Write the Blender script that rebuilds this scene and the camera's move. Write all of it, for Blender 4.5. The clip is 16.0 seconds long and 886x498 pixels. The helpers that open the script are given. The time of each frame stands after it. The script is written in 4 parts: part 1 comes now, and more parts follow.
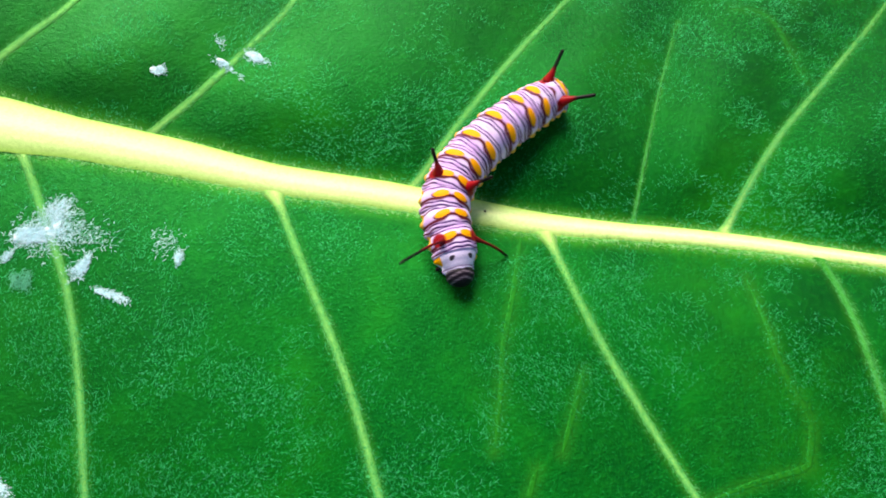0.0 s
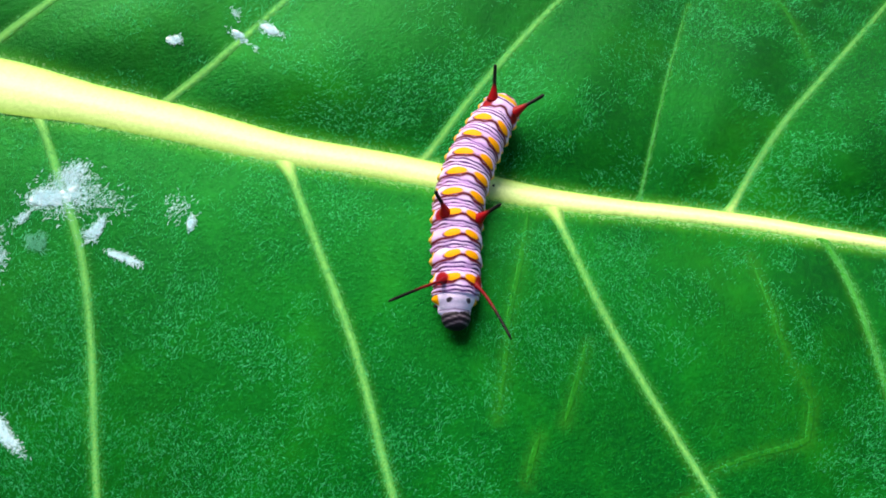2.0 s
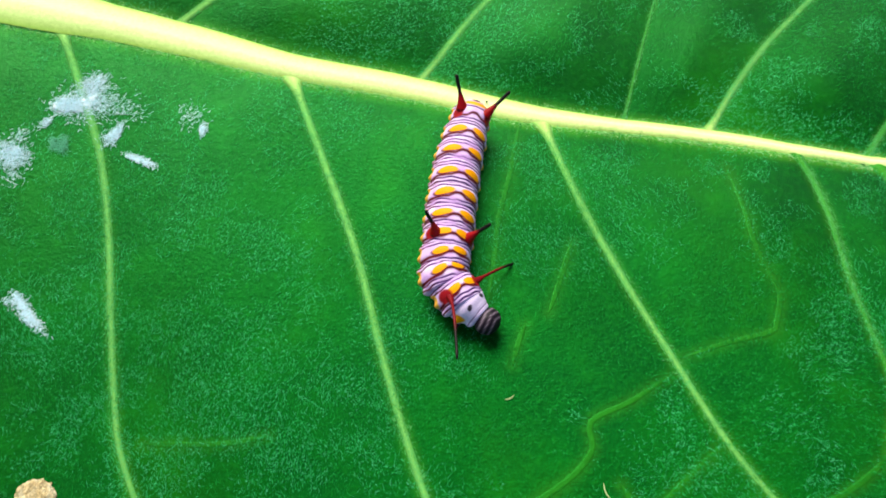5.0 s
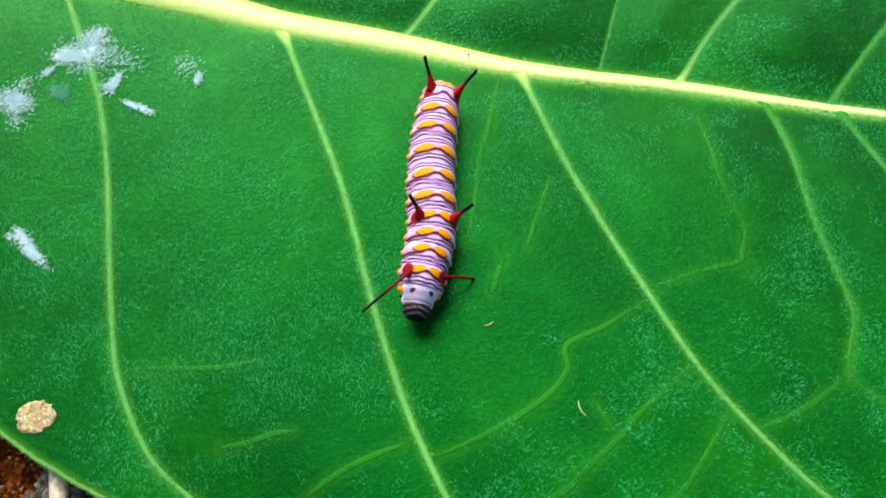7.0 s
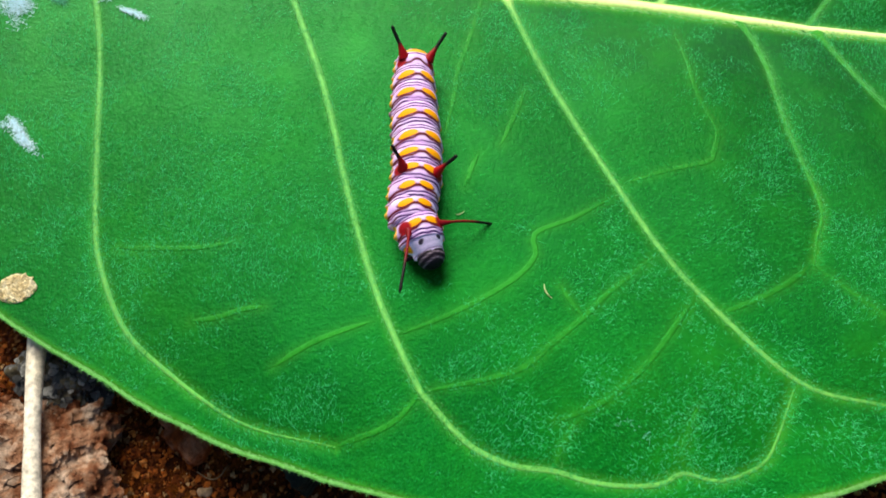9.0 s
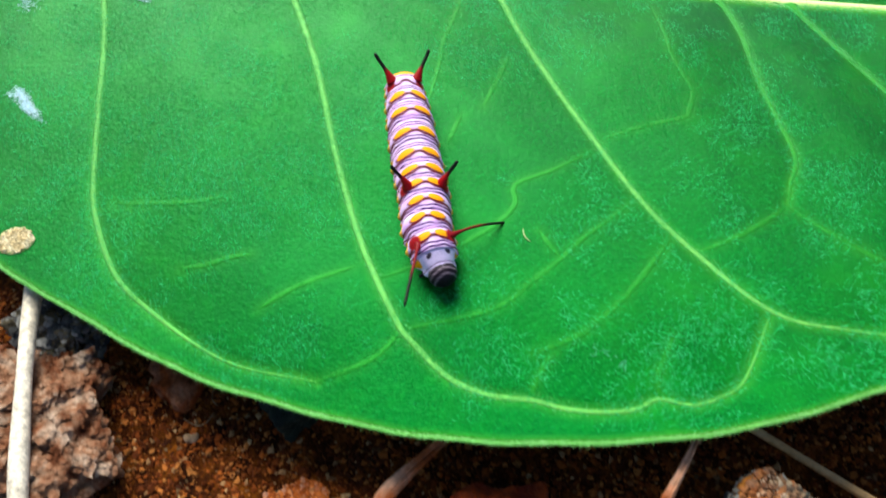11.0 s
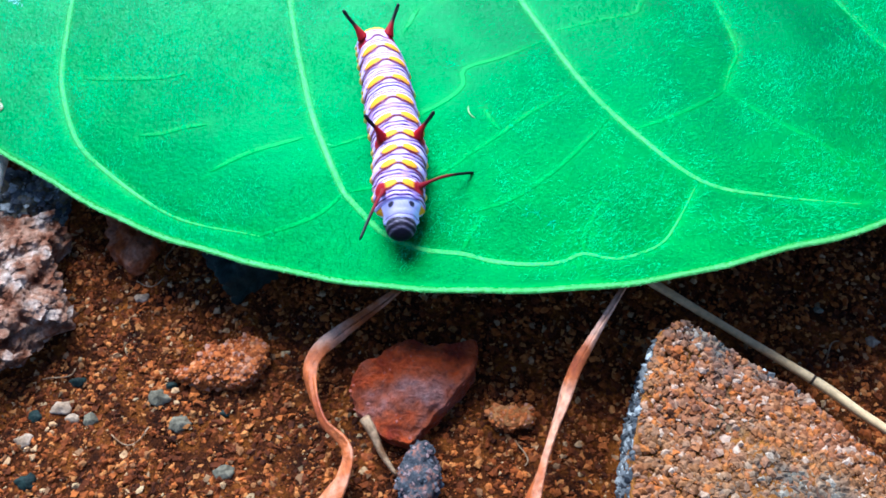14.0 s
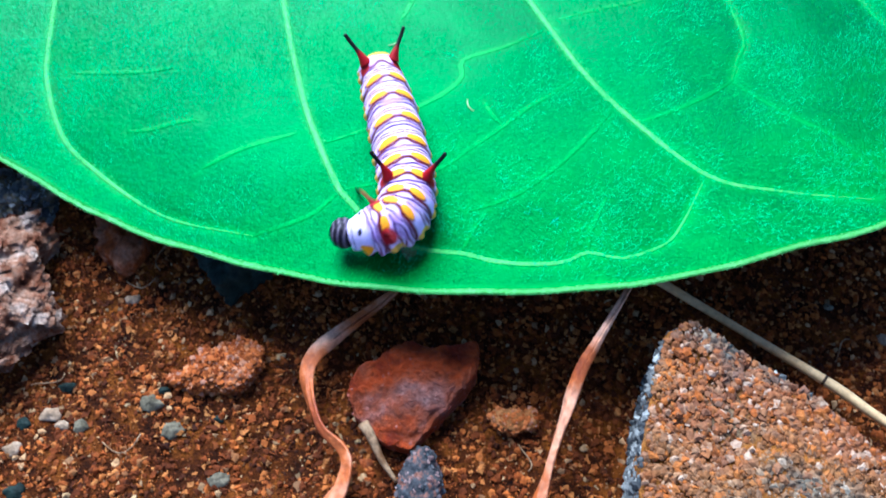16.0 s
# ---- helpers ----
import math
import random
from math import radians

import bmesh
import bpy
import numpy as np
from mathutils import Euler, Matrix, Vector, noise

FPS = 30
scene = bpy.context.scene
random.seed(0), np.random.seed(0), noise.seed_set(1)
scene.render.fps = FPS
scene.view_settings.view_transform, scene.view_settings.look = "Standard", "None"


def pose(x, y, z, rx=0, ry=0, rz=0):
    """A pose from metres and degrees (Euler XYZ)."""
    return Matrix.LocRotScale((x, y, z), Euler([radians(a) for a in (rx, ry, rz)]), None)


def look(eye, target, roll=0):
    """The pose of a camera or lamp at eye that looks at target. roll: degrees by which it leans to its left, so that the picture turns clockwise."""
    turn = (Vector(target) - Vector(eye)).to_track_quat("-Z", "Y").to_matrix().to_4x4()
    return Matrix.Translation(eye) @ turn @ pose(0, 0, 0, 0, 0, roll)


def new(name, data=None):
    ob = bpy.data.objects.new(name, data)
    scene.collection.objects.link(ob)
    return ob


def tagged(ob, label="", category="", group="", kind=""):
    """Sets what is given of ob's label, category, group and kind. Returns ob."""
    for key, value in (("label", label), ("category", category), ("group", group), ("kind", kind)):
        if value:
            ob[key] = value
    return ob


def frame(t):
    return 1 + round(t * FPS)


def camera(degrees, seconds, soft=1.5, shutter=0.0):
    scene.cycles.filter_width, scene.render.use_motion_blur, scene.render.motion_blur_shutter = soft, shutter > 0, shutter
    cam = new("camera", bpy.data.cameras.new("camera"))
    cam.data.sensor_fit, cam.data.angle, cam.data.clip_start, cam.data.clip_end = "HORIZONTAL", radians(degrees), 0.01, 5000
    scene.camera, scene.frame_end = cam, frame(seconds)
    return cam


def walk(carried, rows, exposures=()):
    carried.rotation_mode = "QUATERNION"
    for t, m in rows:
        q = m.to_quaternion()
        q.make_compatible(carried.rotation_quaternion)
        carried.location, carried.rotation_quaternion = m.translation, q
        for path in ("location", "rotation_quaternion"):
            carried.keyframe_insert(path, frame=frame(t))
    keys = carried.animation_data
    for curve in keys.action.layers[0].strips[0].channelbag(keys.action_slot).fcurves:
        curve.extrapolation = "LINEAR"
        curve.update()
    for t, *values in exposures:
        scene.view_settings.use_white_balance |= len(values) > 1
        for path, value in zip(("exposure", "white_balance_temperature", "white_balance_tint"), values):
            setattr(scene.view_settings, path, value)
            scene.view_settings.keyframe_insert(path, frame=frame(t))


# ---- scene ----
cam = camera(57.7, 16.0, soft=1.7, shutter=0.8)
PATH = [
    (0, -0.00169, -0.04400, 0.08420, 23.57, -0.08, -1.77),
    (0.5, -0.00025, -0.04493, 0.08537, 23.45, 0.01, -1.60),
    (1, 0.00047, -0.04426, 0.08511, 23.15, 0.92, -0.91),
    (1.5, -0.00000, -0.04492, 0.08495, 23.47, 0.61, -0.66),
    (2, -0.00219, -0.04710, 0.08428, 23.30, -0.32, -0.45),
    (2.5, -0.00235, -0.04810, 0.08308, 23.23, -0.22, -0.15),
    (3, -0.00290, -0.05329, 0.07920, 23.08, -0.70, 0.05),
    (3.5, -0.00318, -0.05327, 0.07953, 22.10, -0.63, 0.26),
    (3.7, -0.00290, -0.05274, 0.07998, 22.08, -0.46, 0.10),
    (5.8, -0.00038, -0.06496, 0.08698, 24.43, -0.19, 0.44),
    (6, -0.00047, -0.06530, 0.08690, 24.07, -0.44, 0.21),
    (6.5, 0.00081, -0.06866, 0.08582, 24.77, -0.36, -0.04),
    (7, 0.00071, -0.07114, 0.08552, 24.95, -0.41, 0.05),
    (7.5, 0.00125, -0.07397, 0.08573, 25.11, -0.41, 0.35),
    (8, 0.00238, -0.07742, 0.08445, 25.24, -0.45, 0.78),
    (8.5, 0.00502, -0.08322, 0.08170, 26.61, -0.12, 1.84),
    (10.8, 0.01052, -0.09731, 0.07614, 31.19, 1.76, 2.29),
    (11, 0.01151, -0.09983, 0.07523, 32.25, 1.88, 2.32),
    (11.5, 0.01339, -0.10389, 0.07283, 32.56, 1.92, 2.59),
    (12, 0.01415, -0.10620, 0.07215, 32.66, 1.90, 2.95),
    (12.5, 0.01706, -0.11179, 0.06879, 33.50, 1.84, 3.70),
    (13, 0.01905, -0.11379, 0.06873, 33.21, 1.75, 4.27),
    (13.5, 0.01945, -0.11461, 0.06845, 33.30, 1.52, 4.34),
    (14, 0.02016, -0.11459, 0.06891, 33.27, 1.59, 4.52),
    (14.5, 0.01959, -0.11468, 0.06785, 33.10, 1.66, 4.49),
    (15, 0.01950, -0.11317, 0.06810, 33.25, 1.84, 4.22),
    (15.5, 0.01968, -0.11206, 0.06838, 33.14, 1.94, 4.09),
    (16, 0.01958, -0.11194, 0.06743, 32.21, 1.61, 4.02),
]

walk(cam, [(t, pose(x, y, z, a, b, c)) for t, x, y, z, a, b, c in PATH],
     exposures=[(0.0, 0.72, 6750, 10), (3.5, 0.64, 6750, 10), (8.0, 0.58, 6750, 10), (11.0, 0.84, 6250, 9), (12.0, 1.02, 5700, 8), (13.5, 1.42, 4550, 10), (16.0, 1.40, 4550, 10)])

# ---- light: bright open shade, the sky's light falling from behind the leaf ----
world = bpy.data.worlds.new("sky")
scene.world = world
world.use_nodes = True
sky = world.node_tree.nodes.new("ShaderNodeTexSky")
sky.sky_type, sky.sun_disc = "NISHITA", False
sky.sun_elevation, sky.sun_rotation = radians(48), radians(-21)
world.node_tree.nodes["Background"].inputs["Strength"].default_value = 0.07
world.node_tree.links.new(sky.outputs[0], world.node_tree.nodes["Background"].inputs["Color"])
sun = new("sun", bpy.data.lights.new("sun", "SUN"))
sun.data.energy, sun.data.angle, sun.data.color = 4.05, radians(42), (1.0, 0.95, 0.82)
sun.matrix_world = look((-0.24, 0.62, 0.75), (0, 0, 0))

CM = 0.01  # all shapes below are given in centimetres


# ---- materials ----
def node(tree, kind, **values):
    n = tree.nodes.new(kind)
    for k, v in values.items():
        n.inputs[k].default_value = v
    return n


def blank(name, rough):
    m = bpy.data.materials.new(name)
    m.use_nodes = True
    tree = m.node_tree
    shader = tree.nodes["Principled BSDF"]
    shader.inputs["Roughness"].default_value = rough
    coord, grow = tree.nodes.new("ShaderNodeTexCoord"), tree.nodes.new("ShaderNodeMapping")
    grow.inputs["Scale"].default_value = (100, 100, 100)
    tree.links.new(coord.outputs["Object"], grow.inputs["Vector"])
    return m, tree, shader, grow.outputs[0]


def noise_of(tree, at, scale, detail=4.0, rough=0.6):
    n = node(tree, "ShaderNodeTexNoise", Scale=scale, Detail=detail, Roughness=rough)
    tree.links.new(at, n.inputs["Vector"])
    return n.outputs["Fac"]


def ramp(tree, fac, stops):
    r = tree.nodes.new("ShaderNodeValToRGB")
    while len(r.color_ramp.elements) < len(stops):
        r.color_ramp.elements.new(0.5)
    for e, (p, c) in zip(r.color_ramp.elements, stops):
        e.position, e.color = p, (*c, 1)
    tree.links.new(fac, r.inputs[0])
    return r.outputs[0]


def blend(tree, fac, a, b, kind="MIX"):
    m = tree.nodes.new("ShaderNodeMix")
    m.data_type, m.blend_type = "RGBA", kind
    if isinstance(fac, float):
        m.inputs[0].default_value = fac
    else:
        tree.links.new(fac, m.inputs[0])
    for slot, v in ((6, a), (7, b)):
        if isinstance(v, tuple):
            m.inputs[slot].default_value = (*v, 1)
        else:
            tree.links.new(v, m.inputs[slot])
    return m.outputs[2]


def relief(tree, shader, height, strength, cm):
    b = node(tree, "ShaderNodeBump", Strength=strength, Distance=cm * CM)
    tree.links.new(height, b.inputs["Height"])
    tree.links.new(b.outputs[0], shader.inputs["Normal"])


def grainy(name, stops, scale, fine, rough=0.85, bump=0.6, depth=0.02, islands=False, speckle=0.75, gloss=0.1):
    """A mineral or dry plant surface: colours by coarse noise, speckled by fine noise."""
    m, tree, shader, at = blank(name, rough)
    coarse, small = noise_of(tree, at, scale), noise_of(tree, at, fine, 6.0, 0.7)
    if islands:
        geo = tree.nodes.new("ShaderNodeNewGeometry")
        colour = ramp(tree, geo.outputs["Random Per Island"], stops)
        colour = blend(tree, 0.5, colour, ramp(tree, coarse, stops))
    else:
        colour = ramp(tree, coarse, stops)
    speck = ramp(tree, small, [(0.32, (0.25, 0.25, 0.25)), (0.5, (0.8, 0.8, 0.8)), (0.7, (1.4, 1.4, 1.4))])
    tree.links.new(blend(tree, speckle, colour, speck, "MULTIPLY"), shader.inputs["Base Color"])
    shader.inputs["Specular IOR Level"].default_value = gloss
    relief(tree, shader, small, bump, depth)
    return m


def blade_material():
    m, tree, shader, at = blank("leaf_blade", 0.46)
    wide, mid, fine, pores = noise_of(tree, at, 0.42), noise_of(tree, at, 1.5), noise_of(tree, at, 15.0, 5.0, 0.65), noise_of(tree, at, 44.0, 3.0, 0.6)
    green = ramp(tree, wide, [(0.34, (0.0003, 0.023, 0.002)), (0.5, (0.0008, 0.042, 0.0008)), (0.68, (0.005, 0.074, 0.0008))])
    mottled = ramp(tree, mid, [(0.3, (0.35, 0.4, 0.4)), (0.5, (0.95, 0.95, 0.9)), (0.7, (1.8, 1.7, 1.7))])
    green = blend(tree, 0.85, green, mottled, "MULTIPLY")
    down = ramp(tree, fine, [(0.50, (0.0, 0.0, 0.0)), (0.74, (0.4, 0.4, 0.4))])
    green = blend(tree, down, green, (0.006, 0.15, 0.008))
    vein = tree.nodes.new("ShaderNodeAttribute")
    vein.attribute_name = "vein"
    green = blend(tree, vein.outputs["Fac"], green, (0.10, 0.38, 0.02))
    tree.links.new(green, shader.inputs["Base Color"])
    shader.inputs["IOR"].default_value = 1.5
    shader.inputs["Specular IOR Level"].default_value = 0.64
    shader.inputs["Specular Tint"].default_value = (0.0, 1.0, 0.13, 1)
    shader.inputs["Sheen Weight"].default_value = 1.0
    shader.inputs["Sheen Roughness"].default_value = 0.3
    shader.inputs["Sheen Tint"].default_value = (0.0, 1.0, 0.17, 1)
    height = blend(tree, 0.35, ramp(tree, fine, [(0.2, (0, 0, 0)), (0.8, (1, 1, 1))]), ramp(tree, pores, [(0.2, (0, 0, 0)), (0.8, (1, 1, 1))]))
    relief(tree, shader, height, 0.4, 0.02)
    return m


def vein_material(name, core, skirt):
    """Pale rib, blending into the blade's green at its flanks (attribute 'rim')."""
    m, tree, shader, at = blank(name, 0.46)
    fine = noise_of(tree, at, 18.0, 5.0, 0.7)
    tone = ramp(tree, fine, [(0.3, (0.8, 0.85, 0.75)), (0.7, (1.12, 1.08, 1.1))])
    rim = tree.nodes.new("ShaderNodeAttribute")
    rim.attribute_name = "rim"
    root = tree.nodes.new("ShaderNodeAttribute")
    root.attribute_name = "root"
    colour = blend(tree, rim.outputs["Fac"], blend(tree, root.outputs["Fac"], core, (0.72, 0.86, 0.28)), skirt)
    tree.links.new(blend(tree, 0.8, colour, tone, "MULTIPLY"), shader.inputs["Base Color"])
    shader.inputs["Specular IOR Level"].default_value = 0.72
    shader.inputs["Specular Tint"].default_value = (0.06, 1.0, 0.13, 1)
    shader.inputs["Sheen Weight"].default_value = 1.0
    shader.inputs["Sheen Roughness"].default_value = 0.3
    shader.inputs["Sheen Tint"].default_value = (0.08, 1.0, 0.15, 1)
    relief(tree, shader, fine, 0.4, 0.015)
    return m


def pigment_material(name, rough, coat):
    """Skin coloured by the pigment that each piece carries in its attribute."""
    m, tree, shader, at = blank(name, rough)
    pig = tree.nodes.new("ShaderNodeAttribute")
    pig.attribute_name = "pigment"
    fine = noise_of(tree, at, 60.0, 4.0, 0.6)
    tone = ramp(tree, fine, [(0.3, (0.82, 0.82, 0.85)), (0.7, (1.08, 1.08, 1.08))])
    tree.links.new(blend(tree, 0.8, pig.outputs["Color"], tone, "MULTIPLY"), shader.inputs["Base Color"])
    shader.inputs["Coat Weight"].default_value = coat
    shader.inputs["Coat Roughness"].default_value = 0.3
    shader.inputs["Specular IOR Level"].default_value = 0.12
    relief(tree, shader, fine, 0.25, 0.01)
    return m


BLADE = blade_material()
RIB = vein_material("pale_midrib", (0.88, 0.95, 0.46), (0.42, 0.68, 0.11))
FAINT = vein_material("faint_vein", (0.045, 0.27, 0.015), (0.006, 0.10, 0.006))
TRACE = vein_material("fine_vein", (0.011, 0.125, 0.004), (0.006, 0.080, 0.003))
VEIN = vein_material("green_vein", (0.24, 0.53, 0.13), (0.03, 0.20, 0.015))
MARGIN = vein_material("leaf_margin", (0.17, 0.44, 0.07), (0.05, 0.24, 0.02))
def downy(name, stops):
    m = grainy(name, stops, 4.0, 20.0, 0.55, 0.0, speckle=0.3, islands=True)
    m.node_tree.nodes["Principled BSDF"].inputs["Specular IOR Level"].default_value = 0.7
    m.node_tree.nodes["Principled BSDF"].inputs["Specular Tint"].default_value = (0.02, 1.0, 0.15, 1)
    return m


CHALK = grainy("chalky_white", [(0.3, (0.62, 0.80, 0.86)), (0.7, (0.84, 0.93, 0.97))], 6.0, 30.0, 0.8, 0.2, 0.01, speckle=0.15)
HAZE = grainy("thin_chalk", [(0.0, (0.22, 0.58, 0.58)), (0.5, (0.56, 0.82, 0.95)), (1.0, (0.84, 0.96, 1.0))], 4.0, 30.0, 0.8, 0.2, 0.01, speckle=0.3, islands=True)
FAINT_HAZE = grainy("faint_chalk", [(0.3, (0.05, 0.36, 0.18)), (0.7, (0.16, 0.50, 0.32))], 3.0, 30.0, 0.8, 0.2, 0.01, speckle=0.3)
SLIVER = grainy("pale_sliver", [(0.3, (0.34, 0.46, 0.16)), (0.7, (0.60, 0.68, 0.38))], 6.0, 30.0, 0.7, 0.2, 0.01, speckle=0.15)
SCAB = grainy("dry_scab", [(0.3, (0.50, 0.36, 0.15)), (0.5, (0.72, 0.58, 0.32)), (0.7, (0.88, 0.80, 0.55))], 8.0, 22.0, 0.9, 0.8, 0.03)
SKIN = pigment_material("caterpillar_skin", 0.55, 0.0)
HORN = pigment_material("horn_skin", 0.45, 0.08)
SHELL = pigment_material("head_shell", 0.5, 0.04)
SOIL = grainy("red_soil", [(0.3, (0.008, 0.0018, 0.0002)), (0.5, (0.07, 0.016, 0.001)), (0.72, (0.30, 0.085, 0.006))], 3.2, 20.0, 0.95, 1.0, 0.06, speckle=0.95)
GRAINS = grainy("soil_grains", [(0.0, (0.005, 0.0012, 0.0002)), (0.35, (0.04, 0.009, 0.0008)), (0.55, (0.22, 0.046, 0.004)), (0.72, (0.48, 0.130, 0.016)), (0.86, (0.66, 0.27, 0.06)),
                                (0.94, (0.14, 0.09, 0.04)), (1.0, (0.85, 0.58, 0.26))], 2.2, 20.0, 0.85, 0.5, 0.02, islands=True, gloss=0.15)
REDROCK = grainy("red_rock", [(0.32, (0.20, 0.016, 0.001)), (0.44, (0.40, 0.055, 0.004)), (0.52, (0.34, 0.07, 0.02)), (0.60, (0.32, 0.10, 0.06)), (0.72, (0.40, 0.20, 0.16))], 1.7, 9.0, 0.5, 1.0, 0.14, gloss=0.2)
REDGRIT = grainy("red_rock_specks", [(0.0, (0.08, 0.008, 0.001)), (0.5, (0.26, 0.034, 0.003)), (0.8, (0.34, 0.065, 0.014)), (0.95, (0.30, 0.11, 0.08)), (1.0, (0.42, 0.22, 0.19))], 1.5, 20.0, 0.5, 0.4, 0.02, islands=True, gloss=0.4)
RUSTGRIT = grainy("rusty_crumbs", [(0.0, (0.06, 0.010, 0.001)), (0.4, (0.28, 0.06, 0.008)), (0.65, (0.52, 0.15, 0.03)), (0.82, (0.60, 0.28, 0.12)), (1.0, (0.24, 0.20, 0.17))], 3.0, 20.0, 0.85, 0.5, 0.02, islands=True)
BARK = grainy("weathered_clod", [(0.3, (0.04, 0.010, 0.003)), (0.42, (0.22, 0.075, 0.032)), (0.52, (0.40, 0.21, 0.12)), (0.64, (0.62, 0.45, 0.33))], 3.0, 11.0, 0.95, 1.0, 0.10)
RUST = grainy("rusty_clod", [(0.3, (0.10, 0.018, 0.003)), (0.5, (0.26, 0.06, 0.012)), (0.72, (0.36, 0.18, 0.10))], 2.4, 14.0, 0.95, 0.9, 0.04)
MORTAR = grainy("mortar", [(0.34, (0.06, 0.06, 0.06)), (0.44, (0.17, 0.06, 0.01)), (0.56, (0.30, 0.11, 0.016)), (0.66, (0.16, 0.10, 0.05)), (0.76, (0.09, 0.085, 0.085))], 1.0, 12.0, 0.95, 0.9, 0.05)
GRIT = grainy("mortar_grit", [(0.0, (0.02, 0.014, 0.010)), (0.2, (0.10, 0.065, 0.04)), (0.34, (0.085, 0.09, 0.075)), (0.46, (0.34, 0.085, 0.010)), (0.58, (0.35, 0.13, 0.028)), (0.68, (0.10, 0.105, 0.08)), (0.82, (0.24, 0.12, 0.05)), (0.93, (0.30, 0.23, 0.14)), (1.0, (0.66, 0.57, 0.42))],
              0.7, 24.0, 0.7, 0.4, 0.02, islands=True)
DARKGRIT = grainy("dark_specks", [(0.0, (0.01, 0.012, 0.014)), (0.55, (0.05, 0.055, 0.06)), (0.8, (0.30, 0.11, 0.07)), (1.0, (0.5, 0.30, 0.24))], 4.0, 24.0, 0.6, 0.4, 0.02, islands=True, gloss=0.4)
GREYGRIT = grainy("cement_grit", [(0.0, (0.012, 0.013, 0.013)), (0.40, (0.07, 0.07, 0.07)), (0.75, (0.24, 0.23, 0.20)), (1.0, (0.70, 0.68, 0.60))], 2.0, 24.0, 0.7, 0.4, 0.02, islands=True)
STRAW = grainy("pale_straw", [(0.3, (0.70, 0.60, 0.44)), (0.7, (0.92, 0.85, 0.70))], 1.5, 14.0, 0.55, 0.3, 0.01, gloss=0.4)
STEM = grainy("brown_stem", [(0.3, (0.46, 0.25, 0.08)), (0.7, (0.82, 0.56, 0.26))], 1.5, 16.0, 0.5, 0.3, 0.01, speckle=0.4, gloss=0.4)
HUSK = grainy("brown_husk", [(0.35, (0.16, 0.07, 0.025)), (0.65, (0.42, 0.27, 0.14))], 5.0, 16.0, 0.8, 0.6, 0.02)
CURL = grainy("dry_leaf_strip", [(0.3, (0.22, 0.030, 0.002)), (0.46, (0.50, 0.12, 0.018)), (0.64, (0.80, 0.42, 0.24))], 1.4, 9.0, 0.5, 0.7, 0.04, speckle=0.6, gloss=0.4)
GREYSTONE = grainy("grey_green_stone", [(0.3, (0.045, 0.036, 0.020)), (0.7, (0.22, 0.18, 0.11))], 5.0, 18.0, 0.8, 0.6, 0.02)
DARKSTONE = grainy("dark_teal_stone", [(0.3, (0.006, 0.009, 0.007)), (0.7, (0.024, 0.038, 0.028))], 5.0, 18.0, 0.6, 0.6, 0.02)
PALESTONE = grainy("pale_stone", [(0.3, (0.20, 0.12, 0.06)), (0.7, (0.42, 0.29, 0.18))], 3.0, 18.0, 0.8, 0.5, 0.02)
SPECKLED = grainy("speckled_stone", [(0.35, (0.02, 0.022, 0.026)), (0.5, (0.07, 0.065, 0.065)), (0.62, (0.26, 0.11, 0.07))], 9.0, 20.0, 0.7, 0.8, 0.03)


# ---- mesh helpers ----
def part(name, shape, material, parent=None, label="", smooth=True):
    """One mesh object, in centimetres, from a bmesh or from (verts, faces), under its thing."""
    me = bpy.data.meshes.new(name)
    if isinstance(shape, bmesh.types.BMesh):
        shape.to_mesh(me)
        shape.free()
    else:
        verts, faces = shape
        me.from_pydata([tuple(v) for v in verts], [], faces)
    co = np.empty(len(me.vertices) * 3)
    me.vertices.foreach_get("co", co)
    me.vertices.foreach_set("co", co * CM)
    me.polygons.foreach_set("use_smooth", [smooth] * len(me.polygons))
    me.materials.append(material)
    me.update()
    ob = new(name, me)
    ob.parent = parent
    return tagged(ob, label) if label else ob


def paint(ob, name, values):
    """A value or a colour for each vertex."""
    values = np.asarray(values, float)
    if values.ndim == 1:
        a = ob.data.attributes.new(name, "FLOAT", "POINT")
        a.data.foreach_set("value", values)
    else:
        a = ob.data.attributes.new(name, "FLOAT_COLOR", "POINT")
        a.data.foreach_set("color", np.c_[values, np.ones(len(values))].ravel())
    return ob


def thing(name, label, category, group="", kind=""):
    return tagged(new(name), label, category, group, kind)


def curve(points, step=0.1, closed=False):
    """A smooth line through the points (Catmull-Rom), sampled about every step."""
    p = np.asarray(points, float)
    n = len(p)
    ring = (lambda k: p[k % n]) if closed else (lambda k: p[k] if 0 <= k < n else (2 * p[0] - p[1] if k < 0 else 2 * p[-1] - p[-2]))
    out = []
    for k in range(n if closed else n - 1):
        a, b, c, d = ring(k - 1), ring(k), ring(k + 1), ring(k + 2)
        m = max(2, int(np.linalg.norm(c - b) / step))
        for u in np.arange(m) / m:
            out.append(0.5 * (2 * b + (c - a) * u + (2 * a - 5 * b + 4 * c - d) * u**2 + (3 * b - a - 3 * c + d) * u**3))
    if not closed:
        out.append(p[-1])
    return np.array(out)


def grid_faces(rows, cols, wrap=False):
    w = cols if wrap else cols - 1
    return [(r * cols + c, r * cols + (c + 1) % cols, (r + 1) * cols + (c + 1) % cols, (r + 1) * cols + c) for r in range(rows - 1) for c in range(w)]


